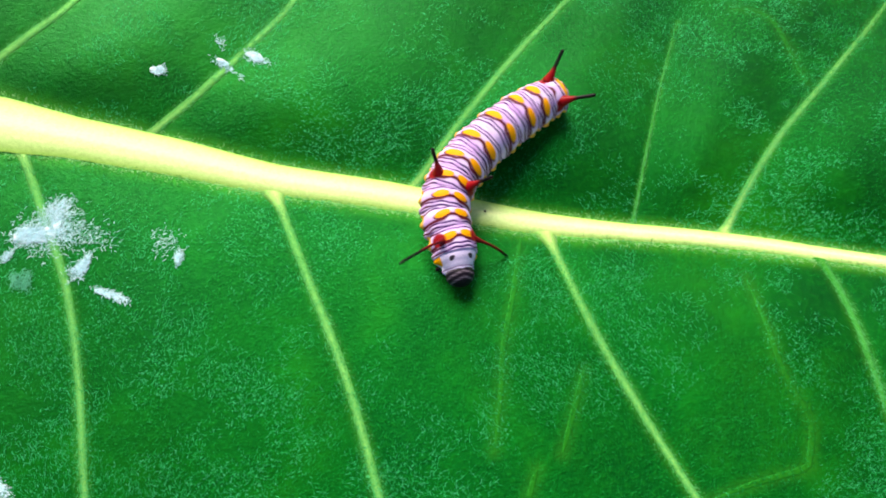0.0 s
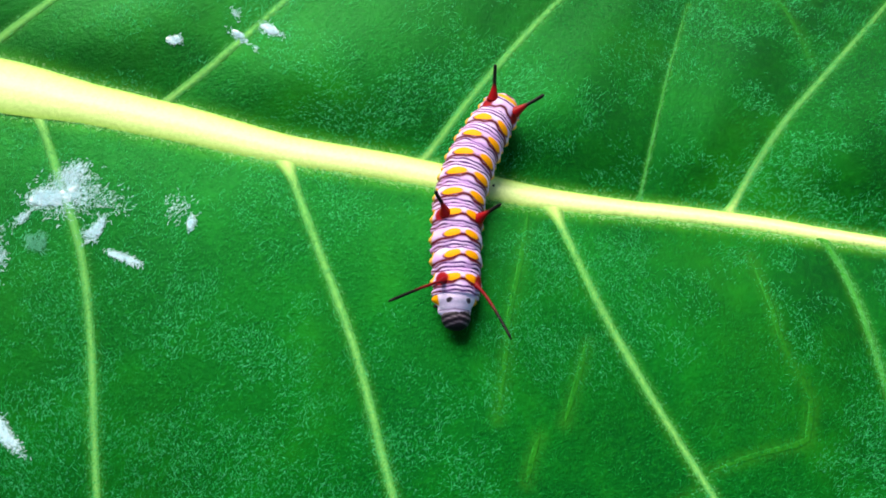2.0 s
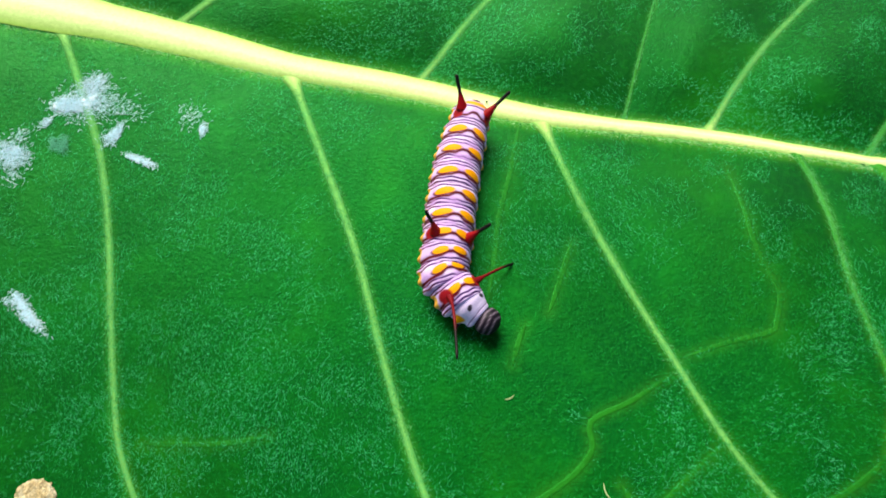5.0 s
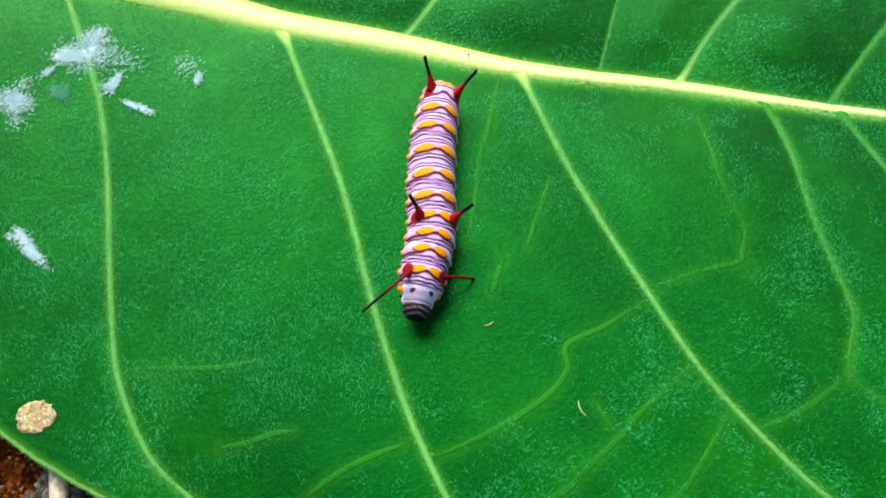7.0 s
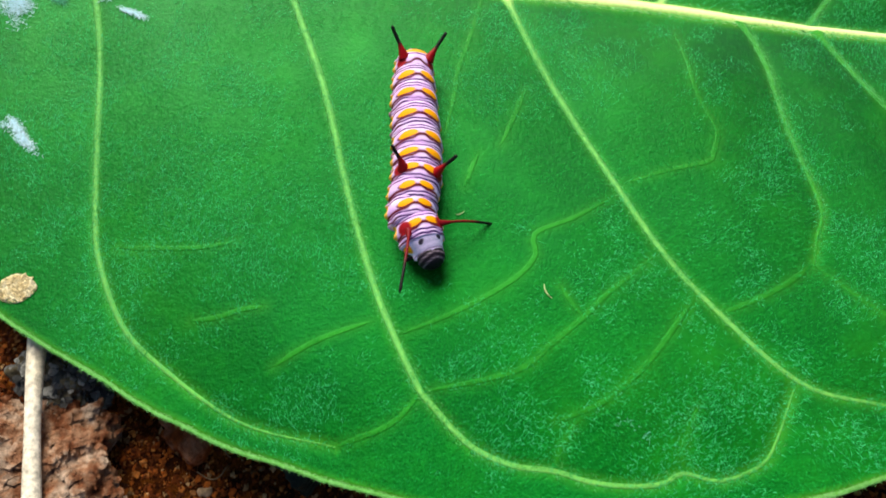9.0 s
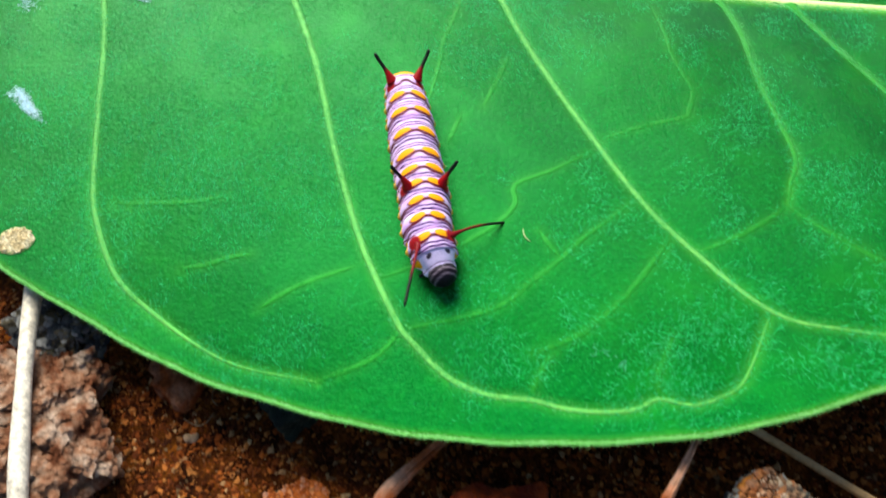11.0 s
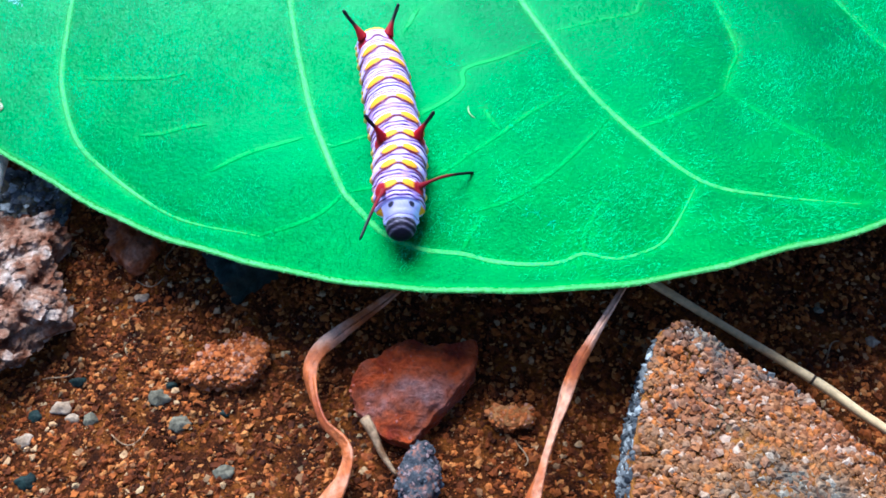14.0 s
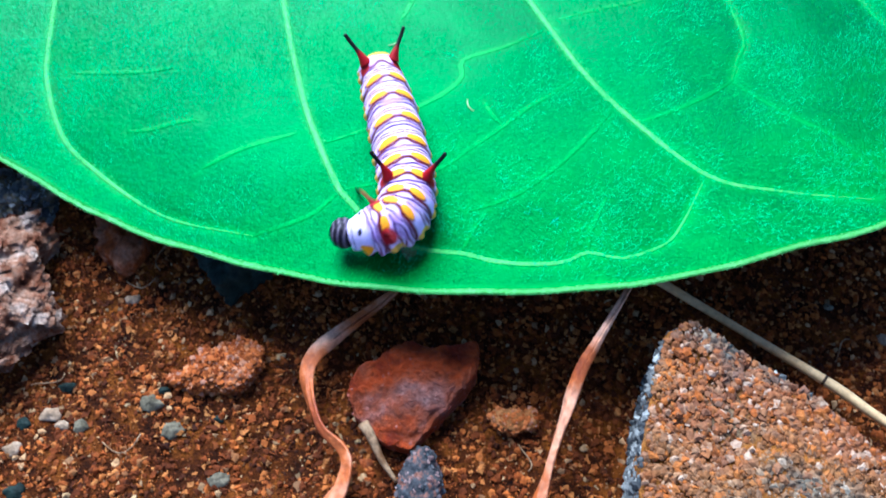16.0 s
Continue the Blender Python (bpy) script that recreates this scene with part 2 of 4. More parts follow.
def tube(line, radius, sides=10, flat=1.0):
    """A round rod along a line of 3D points; radius is one number or one a point."""
    line = np.asarray(line, float)
    radius = np.broadcast_to(radius, len(line))
    way = np.gradient(line, axis=0)
    way /= np.linalg.norm(way, axis=1)[:, None]
    ref = np.array([0, 0, 1.0]) if abs(way[:, 2]).max() < 0.9 else np.array([1.0, 0.2, 0.1])
    side = np.cross(way, ref)
    side /= np.linalg.norm(side, axis=1)[:, None]
    up = np.cross(side, way)
    ang = np.arange(sides) / sides * 2 * math.pi
    verts = line[:, None] + radius[:, None, None] * (np.cos(ang)[None, :, None] * side[:, None] + flat * np.sin(ang)[None, :, None] * up[:, None])
    faces = grid_faces(len(line), sides, True)
    faces.append(tuple(range(sides))[::-1])
    faces.append(tuple((len(line) - 1) * sides + k for k in range(sides)))
    return verts.reshape(-1, 3), faces


def step(x, a, b):
    u = np.clip((x - a) / (b - a), 0, 1)
    return u * u * (3 - 2 * u)


def rough_of(p, scale, seed=0.0):
    return noise.fractal(Vector((p[0] * scale + seed, p[1] * scale - seed, p[2] * scale + 2 * seed)), 0.9, 2.1, 4)


def chunk(outline, bottom, top, rings=14, around=72, bump=0.06, scale=2.5, seed=0.0, bulge=0.05, slope=(0, 0), crisp=0.85):
    """A stone or clod: an uneven outline raised to a broken top."""
    line = curve(outline, 0.05, True)
    run = np.r_[0, np.cumsum(np.linalg.norm(np.diff(np.r_[line, line[:1]], axis=0), axis=1))]
    line = np.stack([np.interp(np.arange(around) / around * run[-1], run, np.r_[line[:, k], line[0, k]]) for k in (0, 1)], -1)
    mid = line.mean(0)
    verts = []
    for k in range(rings):
        u = k / (rings - 1)
        if u < 0.45:
            grow, z = 1 - bulge * (1 - math.sin(u / 0.45 * math.pi / 2)), bottom + (top - bottom) * u / 0.45 * crisp
        else:
            v = (u - 0.45) / 0.55
            grow, z = 1 - v, bottom + (top - bottom) * (crisp + (1 - crisp) * math.sin(v * math.pi / 2))
        for q in line:
            x, y = mid + (q - mid) * max(grow, 0.01)
            zz = z + (slope[0] * (x - mid[0]) + slope[1] * (y - mid[1])) * min(1, u * 2)
            d = bump * rough_of((x, y, zz), scale, seed)
            e = bump * noise.noise(Vector((x * scale * 3 + seed, y * scale * 3, zz * scale * 3))) * 0.3 + bump * 0.9 * (noise.voronoi(Vector((x * scale * 0.6 + seed, y * scale * 0.6, zz * scale * 0.6)))[0][0] - 0.35)
            away = (q - mid) / np.linalg.norm(q - mid) * (1 if u < 0.6 else 0.3)
            verts.append((x + away[0] * (d + e), y + away[1] * (d + e), zz + (d + e) * (0.2 if u < 0.3 else 1.0)))
    faces = grid_faces(rings, around, True)
    faces.append(tuple((rings - 1) * around + k for k in range(around)))
    faces.append(tuple(range(around))[::-1])
    return verts, faces


def angular(points):
    """The same outline with straight edges and tight corners."""
    out = []
    for a, b in zip(points, points[1:] + points[:1]):
        out += [(a[0] + (b[0] - a[0]) * u, a[1] + (b[1] - a[1]) * u) for u in (0.1, 0.5, 0.9)]
    return out


bm = bmesh.new()
bmesh.ops.create_icosphere(bm, subdivisions=1, radius=1.0)
LUMP = (np.array([v.co[:] for v in bm.verts]), [tuple(v.index for v in f.verts) for f in bm.faces])
bm.free()


def scatter(places, sizes, flat=0.7, jag=0.35, seed=3, long=1.0, turns=None):
    """Many small angular lumps in one mesh."""
    rng = np.random.default_rng(seed)
    pts, tri = LUMP
    n = len(places)
    shape = pts[None] * (1 + jag * rng.uniform(-1, 1, (n, len(pts), 1)))
    stretch = np.c_[rng.uniform(0.7, 1.3, (n, 2)), rng.uniform(0.7, 1.1, n) * flat]
    stretch[:, 0] *= long
    shape = shape * stretch[:, None]
    a = rng.uniform(0, 2 * math.pi, n) if turns is None else np.asarray(turns) + rng.normal(0, 0.5, n)
    c, s = np.cos(a)[:, None], np.sin(a)[:, None]
    x, y = shape[..., 0] * c - shape[..., 1] * s, shape[..., 0] * s + shape[..., 1] * c
    shape = np.stack([x, y, shape[..., 2]], -1) * np.asarray(sizes)[:, None, None] + np.asarray(places)[:, None]
    faces = [tuple(k * len(pts) + v for v in f) for k in range(n) for f in tri]
    return shape.reshape(-1, 3), faces


def crust(ob, n, size, material, words, seed, flat=0.5):
    """Small broken grains set in the surface of a stone or clod."""
    rng = np.random.default_rng(seed)
    body = np.array([v.co[:] for v in ob.data.vertices]) / CM
    faces = [f for f in ob.data.polygons if len(f.vertices) == 4]
    area = np.array([f.area for f in faces])
    spots = []
    for k in rng.choice(len(faces), n, p=area / area.sum()):
        w = rng.dirichlet((1, 1, 1, 1))
        spots.append(w @ body[list(faces[k].vertices)])
    grains = part(ob.name.split(".")[0] + "_grit", scatter(spots, size * (0.35 + 0.9 * rng.random(n) ** 3), flat, 0.5, seed), material, ob, words, False)
    return tagged(grains, kind="stuff")


# ---- the leaf ----
# stations along the body, counted from the tail horns: 0 tail, 2, 4, 6 middle horns, 8, 9 front horns, 10 collar, 11 head
STATION = np.array([0.0, 2.0, 4.0, 6.0, 8.0, 9.0, 10.0, 11.0])
LIFT = np.array([0.52, 0.58, 0.60, 0.60, 0.58, 0.56, 0.50, 0.30])
BACK = np.array([0.25, 0.29, 0.305, 0.30, 0.285, 0.27, 0.24, 0.06])


def base_height(x, y):
    return -0.0824 - 0.0422 * x + 0.0312 * y + 0.0057 * x * x - 0.0176 * x * y + 0.0016 * y * y


def spine(tops, lean, where):
    """Centre, right, forward and up of the body at the stations in where, from the back's ridge points (8 x 2)."""
    tops = np.asarray(tops, float)
    ridge = np.c_[tops, base_height(tops[:, 0], tops[:, 1]) + LIFT]
    along = np.gradient(ridge[:, :2], STATION, axis=0)
    along /= np.linalg.norm(along, axis=1)[:, None]
    side = np.c_[along[:, 1], -along[:, 0], 0 * along[:, 0]]
    centre = ridge - BACK[:, None] * (np.cos(lean) * np.array([0, 0, 1.0]) - np.sin(lean) * side)
    tangent = np.gradient(centre, STATION, axis=0)
    out = []
    for s in where:
        k = int(np.clip(np.searchsorted(STATION, s) - 1, 0, len(STATION) - 2))
        h = STATION[k + 1] - STATION[k]
        u = (s - STATION[k]) / h
        if u < 0:
            c, d = centre[0] + tangent[0] * (s - STATION[0]), tangent[0]
        else:
            c = (2 * u**3 - 3 * u**2 + 1) * centre[k] + (u**3 - 2 * u**2 + u) * h * tangent[k] + (3 * u**2 - 2 * u**3) * centre[k + 1] + (u**3 - u**2) * h * tangent[k + 1]
            d = (1 - u) * tangent[k] + u * tangent[k + 1]
        f = d / np.linalg.norm(d)
        r = np.cross(f, (0, 0, 1.0))
        r /= np.linalg.norm(r)
        up = np.cross(r, f)
        up, r = np.cos(lean) * up - np.sin(lean) * r, np.cos(lean) * r + np.sin(lean) * up
        out.append((c, r, f, up))
    return out


MIDRIB = [(-9.6, 1.75), (-7.4, 1.22), (-5.28, 0.91), (-3.5, 0.60), (-2.0, 0.27), (-0.5, 0.03), (1.1, -0.32), (3.3, -0.61), (5.05, -0.95), (7.2, -1.35), (9.4, -1.9), (11.2, -2.6)]
SIDE_VEINS = [  # line, width at the midrib, width at the end
    ([(-4.95, 0.6), (-4.56, -0.3), (-4.23, -1.13), (-4.0, -2.1), (-3.84, -3.1), (-3.66, -4.1), (-3.5, -4.68), (-3.1, -5.42), (-2.6, -5.88), (-1.6, -6.5), (-0.56, -6.74)], 0.15, 0.05),
    ([(-2.02, 0.1), (-1.62, -0.93), (-1.2, -2.0), (-0.95, -2.8), (-0.76, -3.5), (-0.46, -4.45), (-0.2, -5.15), (0.22, -6.02), (0.45, -6.33), (0.83, -6.71), (1.25, -6.90), (1.65, -6.95), (1.99, -7.05), (2.37, -7.09), (2.69, -7.06), (2.89, -6.96), (3.23, -7.03), (3.63, -6.87), (3.82, -6.61), (4.06, -6.11)], 0.15, 0.06),
    ([(1.18, -0.45), (1.6, -1.66), (2.03, -2.65), (2.44, -3.5), (2.92, -4.46), (3.4, -5.18), (4.12, -6.02), (4.8, -6.26), (5.6, -6.4)], 0.14, 0.06),
    ([(4.30, -0.75), (4.45, -1.24), (4.53, -1.75), (4.56, -2.25), (4.59, -2.74), (4.66, -3.2), (4.76, -3.93), (4.63, -4.34), (4.53, -4.68)], 0.11, 0.07),
    ([(5.3, -1.05), (5.65, -2.05), (6.02, -2.92), (6.4, -4.0), (6.9, -5.0)], 0.11, 0.05),
    ([(-6.6, 1.05), (-6.5, 0.2), (-6.3, -1.2), (-6.1, -2.6), (-5.6, -3.8)], 0.15, 0.05),
    ([(7.2, -1.4), (7.7, -2.6), (8.2, -3.4)], 0.10, 0.04),
    ([(-6.1, 1.05), (-5.28, 1.79), (-4.93, 2.12), (-4.52, 2.55), (-3.6, 3.8), (-3.1, 5.2)], 0.16, 0.06),
    ([(-3.75, 0.68), (-3.52, 0.91), (-3.1, 1.27), (-2.87, 1.49), (-2.44, 1.97), (-1.88, 2.71), (-1.2, 4.0), (-0.8, 5.6)], 0.15, 0.06),
    ([(-0.55, 0.06), (-0.39, 0.22), (-0.18, 0.48), (0.35, 1.2), (1.04, 2.1), (1.66, 2.84), (2.6, 4.0), (3.2, 5.4)], 0.14, 0.06),
    ([(2.23, -0.42), (2.54, 0.68), (2.8, 1.5), (3.05, 2.2), (3.2, 2.6)], 0.055, 0.03),
    ([(3.25, -0.6), (3.36, -0.44), (3.75, 0.17), (4.24, 0.81), (4.85, 1.47), (6.0, 2.72), (6.8, 3.7)], 0.13, 0.06),
    ([(5.2, -0.95), (6.2, 0.3), (7.4, 1.5), (8.2, 2.2)], 0.11, 0.05),
]
NET_VEINS = [  # fine veins that tie the side veins together
    [(3.42, -1.1), (3.47, -1.37), (3.53, -1.75), (3.57, -2.15), (3.66, -2.50), (3.75, -2.82), (3.65, -3.18), (3.56, -3.29), (3.06, -3.41), (2.6, -3.56)],
    [(2.45, -3.75), (1.98, -4.05), (1.52, -4.28), (1.52, -4.55), (1.33, -4.81), (0.98, -5.06), (0.60, -5.27), (0.05, -5.5)],
    [(2.89, -4.5), (2.57, -4.79), (2.28, -5.04), (1.98, -5.35), (1.64, -5.65), (1.40, -5.87), (1.05, -6.0), (0.3, -6.15)],
    [(1.79, -4.94), (1.89, -5.13), (2.0, -5.3)],
    [(3.2, -5.1), (2.99, -5.39), (2.67, -5.81), (2.35, -6.12), (2.11, -6.29), (1.70, -6.46)],
    [(1.65, -6.95), (1.75, -6.68), (1.9, -6.45)],
    [(2.89, -6.96), (2.92, -6.7), (3.1, -6.3)],
    [(4.53, -4.66), (4.19, -4.92), (3.86, -5.10), (3.46, -5.26)],
    [(4.53, -4.67), (4.73, -4.90), (5.06, -5.26), (5.5, -5.7), (5.9, -6.3)],
    [(4.73, 1.57), (4.63, 1.99), (4.50, 2.47), (4.34, 2.67), (4.0, 2.76)],
    [(0.90, -0.45), (0.84, -0.72), (0.75, -1.2), (0.59, -1.86), (0.53, -2.35), (0.42, -3.0)],
    [(1.45, -2.15), (1.37, -2.38), (1.24, -2.75), (1.13, -3.04)],
    [(0.85, -3.2), (0.78, -3.38), (0.70, -3.65)],
    [(-3.3, -4.52), (-2.80, -4.53), (-2.32, -4.51), (-1.94, -4.43)],
    [(-2.3, -5.4), (-1.99, -5.35), (-1.75, -5.26), (-1.50, -5.22)],
    [(-1.3, -5.9), (-1.04, -5.71), (-0.74, -5.54), (-0.30, -5.36)],
    [(-0.56, -6.74), (0.0, -6.5), (0.3, -6.15)],
]
LOWER = [(-9.6, 1.75), (-9.1, 0.6), (-8.2, -1.4), (-6.6, -3.6), (-4.72, -5.2), (-3.5, -5.9), (-2.1, -6.6), (-0.88, -7.0), (0.31, -7.29), (1.25, -7.39), (2.05, -7.41),
         (3.1, -7.36), (4.0, -7.2), (4.85, -6.95), (5.65, -6.7), (7.4, -5.9), (9.2, -4.7), (11.2, -2.6)]
UPPER = [(-9.6, 1.75), (-9.3, 3.0), (-8.4, 5.0), (-6.6, 7.0), (-4.0, 8.2), (-1.0, 8.6), (2.0, 8.3), (4.6, 7.3), (7.0, 5.5), (9.0, 3.0), (10.4, 0.3), (11.2, -2.6)]
MID_LINE = curve(MIDRIB, 0.12)
def rib_width(x):
    return np.interp(x, [-9.6, -5.2, -4.4, -3.4, -2.1, -0.6, 0.8, 2.0, 3.4, 5.0, 11.2], [0.98, 0.72, 0.57, 0.53, 0.43, 0.40, 0.35, 0.27, 0.25, 0.21, 0.06])


def rooted(p):
    """A vein's line, led back into the midrib."""
    a, b = np.array(p[0]), np.array(p[1])
    return [tuple(a - 0.35 * rib_width(a[0]) * (b - a) / np.linalg.norm(b - a)), *p]


SIDE_LINES = [(curve(rooted(p), 0.07), 0.86 * a, 0.95 * b) for p, a, b in SIDE_VEINS]
NET_LINES = [curve(p, 0.08) for p in NET_VEINS]


def distance(at, line):
    out = np.empty(len(at))
    for k in range(0, len(at), 8000):
        out[k:k + 8000] = np.sqrt(((at[k:k + 8000, None] - line[None]) ** 2).sum(-1).min(1))
    return out


def leaf_height(at):
    """Height of the blade at (n, 2) places, and how much of a vein's pale green shows there."""
    at = np.atleast_2d(np.asarray(at, float))
    far = np.clip(at, (-7, -8), (8, 6))
    z = base_height(far[:, 0], far[:, 1])
    d = distance(at, MID_LINE)
    above = at[:, 1] > np.interp(at[:, 0], MID_LINE[:, 0], MID_LINE[:, 1])
    z = z - np.where(above, 0.20, 0.08) * np.exp(-((d / 0.8) ** 2)) + 0.03
    pale = 0.85 * np.exp(-((d / (0.44 * rib_width(at[:, 0]) + 0.09)) ** 4))
    near = d.copy()
    for line, a, b in SIDE_LINES:
        e = distance(at, line)
        z = z - 0.012 * np.exp(-((e / 0.09) ** 2))
        pale = np.maximum(pale, 0.3 * np.exp(-((e / (0.36 * (a + b))) ** 2)))
        near = near - np.log1p(np.exp((near - e) / 0.15)) * 0.15
    z = z + np.where(above, 0.09, 0.05) * (1 - np.exp(-((np.maximum(near, 0) / 0.7) ** 2))) - 0.04
    for line in NET_LINES:
        e = distance(at, line)
        pale = np.maximum(pale, 0.11 * np.exp(-((e / 0.08) ** 2)))
    return z, pale


leaf = thing("leaf", "broad green downy leaf with a pale midrib over red soil", "leaf")
ACROSS, DEEP = 430, 140
s = np.linspace(0, 1, ACROSS)


def along(points, s):
    line = curve(points, 0.05)
    run = np.r_[0, np.cumsum(np.linalg.norm(np.diff(line, axis=0), axis=1))]
    return np.stack([np.interp(s, run / run[-1], line[:, k]) for k in (0, 1)], -1)


rib, low, high = along(MIDRIB, s), along(LOWER, s), along(UPPER, s)
v = np.linspace(0, 1, DEEP)
ripple = lambda e: e + 0.007 * np.stack([np.sin(e[:, 0] * 5.1) + 0.6 * np.sin(e[:, 0] * 13.7), np.cos(e[:, 0] * 6.3 + 1)], -1)
low, high = ripple(low), ripple(high)
sheet = np.concatenate([(low[:, None] + (rib - low)[:, None] * v[None, :, None]), (rib[:, None] + (high - rib)[:, None] * v[None, 1:, None])], 1)
flat = sheet.reshape(-1, 2)
z, pale = leaf_height(flat)
blade = part("blade", (np.c_[flat, z], grid_faces(ACROSS, 2 * DEEP - 1)), BLADE, leaf)
pale = np.maximum(pale, 0.55 * np.exp(-((np.minimum(distance(flat, low), distance(flat, high)) / 0.045) ** 2)))
paint(blade, "vein", pale)
thick = blade.modifiers.new("thickness", "SOLIDIFY")
thick.thickness, thick.offset = 0.045 * CM, 1.0 if blade.data.polygons[0].normal.z < 0 else -1.0


def rib_strip(line, width, tall, material, name, label=""):
    """A rounded rib lying on the blade."""
    way = np.gradient(line, axis=0)
    way /= np.linalg.norm(way, axis=1)[:, None]
    side = np.c_[-way[:, 1], way[:, 0]]
    across = np.linspace(-1, 1, 9)
    flat = line[:, None] + side[:, None] * (across[None, :, None] * width[:, None, None] / 2)
    z, _ = leaf_height(flat.reshape(-1, 2))
    lift = (1 - across**2)[None] * tall[:, None] - (0.003 if name == "fine_vein" else 0.012) * (abs(across) > 0.9)[None] + (0.036 if name == "midrib" else 0.004)
    if name == "side_vein":
        run = np.r_[0, np.cumsum(np.linalg.norm(np.diff(line, axis=0), axis=1))]
        lift = lift - 0.02 * np.exp(-((run / 0.10) ** 2))[:, None]
    z = z.reshape(len(line), 9)
    z = 0.5 * z + 0.5 * z[:, [0, 8]].mean(1)[:, None] if tall.max() > 0.05 else z
    verts = np.c_[flat.reshape(-1, 2), (z + lift).ravel()]
    ob = part(name, (verts, [f[::-1] for f in grid_faces(len(line), 9)]), material, leaf, label)
    run = np.r_[0, np.cumsum(np.linalg.norm(np.diff(line, axis=0), axis=1))]
    paint(ob, "root", np.repeat(np.exp(-((run / 0.42) ** 2)) * (name == "side_vein") * (material is VEIN), 9))
    fade = 0.7 * np.clip(run / run[-1] * 1.7 - 0.7, 0, 1) if name == "side_vein" else 0.25 + 0.25 * np.sin(run * 5.0) if name == "fine_vein" else 0 * run
    return paint(ob, "rim", np.maximum(np.tile(abs(across) ** (1.8 if name == "midrib" else 1.1), len(line)), np.repeat(fade, 9)))


rib_strip(MID_LINE, rib_width(MID_LINE[:, 0]), 0.10 * rib_width(MID_LINE[:, 0]), RIB, "midrib", "thick pale yellow midrib fringed with hairs")
for line, a, b in SIDE_LINES:
    w = np.linspace(a, b, len(line)) * (1 - 0.75 * np.linspace(0, 1, len(line)) ** 8)
    run = np.r_[0, np.cumsum(np.linalg.norm(np.diff(line, axis=0), axis=1))]
    w = w + a * 2.3 * np.exp(-((run / 0.24) ** 2))
    rib_strip(line, w, 0.09 * w, VEIN if a > 0.105 else FAINT, "side_vein")
for line in NET_LINES:
    w = 0.066 * (1 - 0.85 * np.abs(np.linspace(-1, 1, len(line))) ** 5)
    rib_strip(line, w, 0 * w, TRACE, "fine_vein")
for edge in (low, high):
    z, _ = leaf_height(edge)
    lip = part("leaf_margin", tube(np.c_[edge, z - 0.02], 0.024, 8), MARGIN, leaf, "pale downy rim of the leaf")
    paint(lip, "rim", 0.25 + 0 * np.arange(len(lip.data.vertices)))

# short white hairs: over the blade, thicker beside the ribs and along the rim
rng = np.random.default_rng(5)


TX, TY = np.arange(-6.6, 7.6, 0.05), np.arange(-7.7, 4.6, 0.05)
TABLE = leaf_height(np.stack(np.meshgrid(TX, TY, indexing="ij"), -1).reshape(-1, 2))[0].reshape(len(TX), len(TY))


def lie(at):
    """Height of the blade, read from a table of it."""
    u, w = np.clip((at[:, 0] - TX[0]) / 0.05, 0, len(TX) - 1.01), np.clip((at[:, 1] - TY[0]) / 0.05, 0, len(TY) - 1.01)
    i, j = u.astype(int), w.astype(int)
    u, w = u - i, w - j
    return (1 - u) * ((1 - w) * TABLE[i, j] + w * TABLE[i, j + 1]) + u * ((1 - w) * TABLE[i + 1, j] + w * TABLE[i + 1, j + 1])


def patches(at, size, seed):
    """Smooth uneven field, about -0.5 to 0.5, with lumps of that size."""
    out, grow = np.zeros(len(at)), 1.0
    for k in range(4):
        grid = np.random.default_rng(seed + k).random((64, 64))
        p = at / size * grow + 200
        i = p.astype(int)
        f = p - i
        f = f * f * (3 - 2 * f)
        i, j = i % 64, (i + 1) % 64
        out += ((1 - f[:, 0]) * ((1 - f[:, 1]) * grid[i[:, 0], i[:, 1]] + f[:, 1] * grid[i[:, 0], j[:, 1]])
                + f[:, 0] * ((1 - f[:, 1]) * grid[j[:, 0], i[:, 1]] + f[:, 1] * grid[j[:, 0], j[:, 1]]) - 0.5) / grow**0.8
        grow *= 2
    return out * 0.7


def hairs(name, at, heading, length, width, rise, label):
    z = lie(at)
    n = len(at)
    step = np.stack([np.cos(heading), np.sin(heading)], -1) * length[:, None]
    side = np.stack([-np.sin(heading), np.cos(heading)], -1) * width
    root = np.c_[at, z + 0.009]
    verts = np.empty((n, 3, 3))
    verts[:, 0], verts[:, 1] = root + np.c_[side, 0 * z], root - np.c_[side, 0 * z]
    verts[:, 2] = root + np.c_[step, rise * length]
    return tagged(part(name, (verts.reshape(-1, 3), [(3 * k, 3 * k + 1, 3 * k + 2) for k in range(n)]), DOWN, leaf, label, False), kind="stuff")


def strewn(n):
    at = np.c_[rng.uniform(-6.2, 7.2, n), rng.uniform(-7.3, 4.2, n)]
    return at[(at[:, 1] > np.interp(at[:, 0], low[:, 0], low[:, 1]) + 0.05)]


def rib_side(at):
    return at[:, 1] > np.interp(at[:, 0], MID_LINE[:, 0], MID_LINE[:, 1])


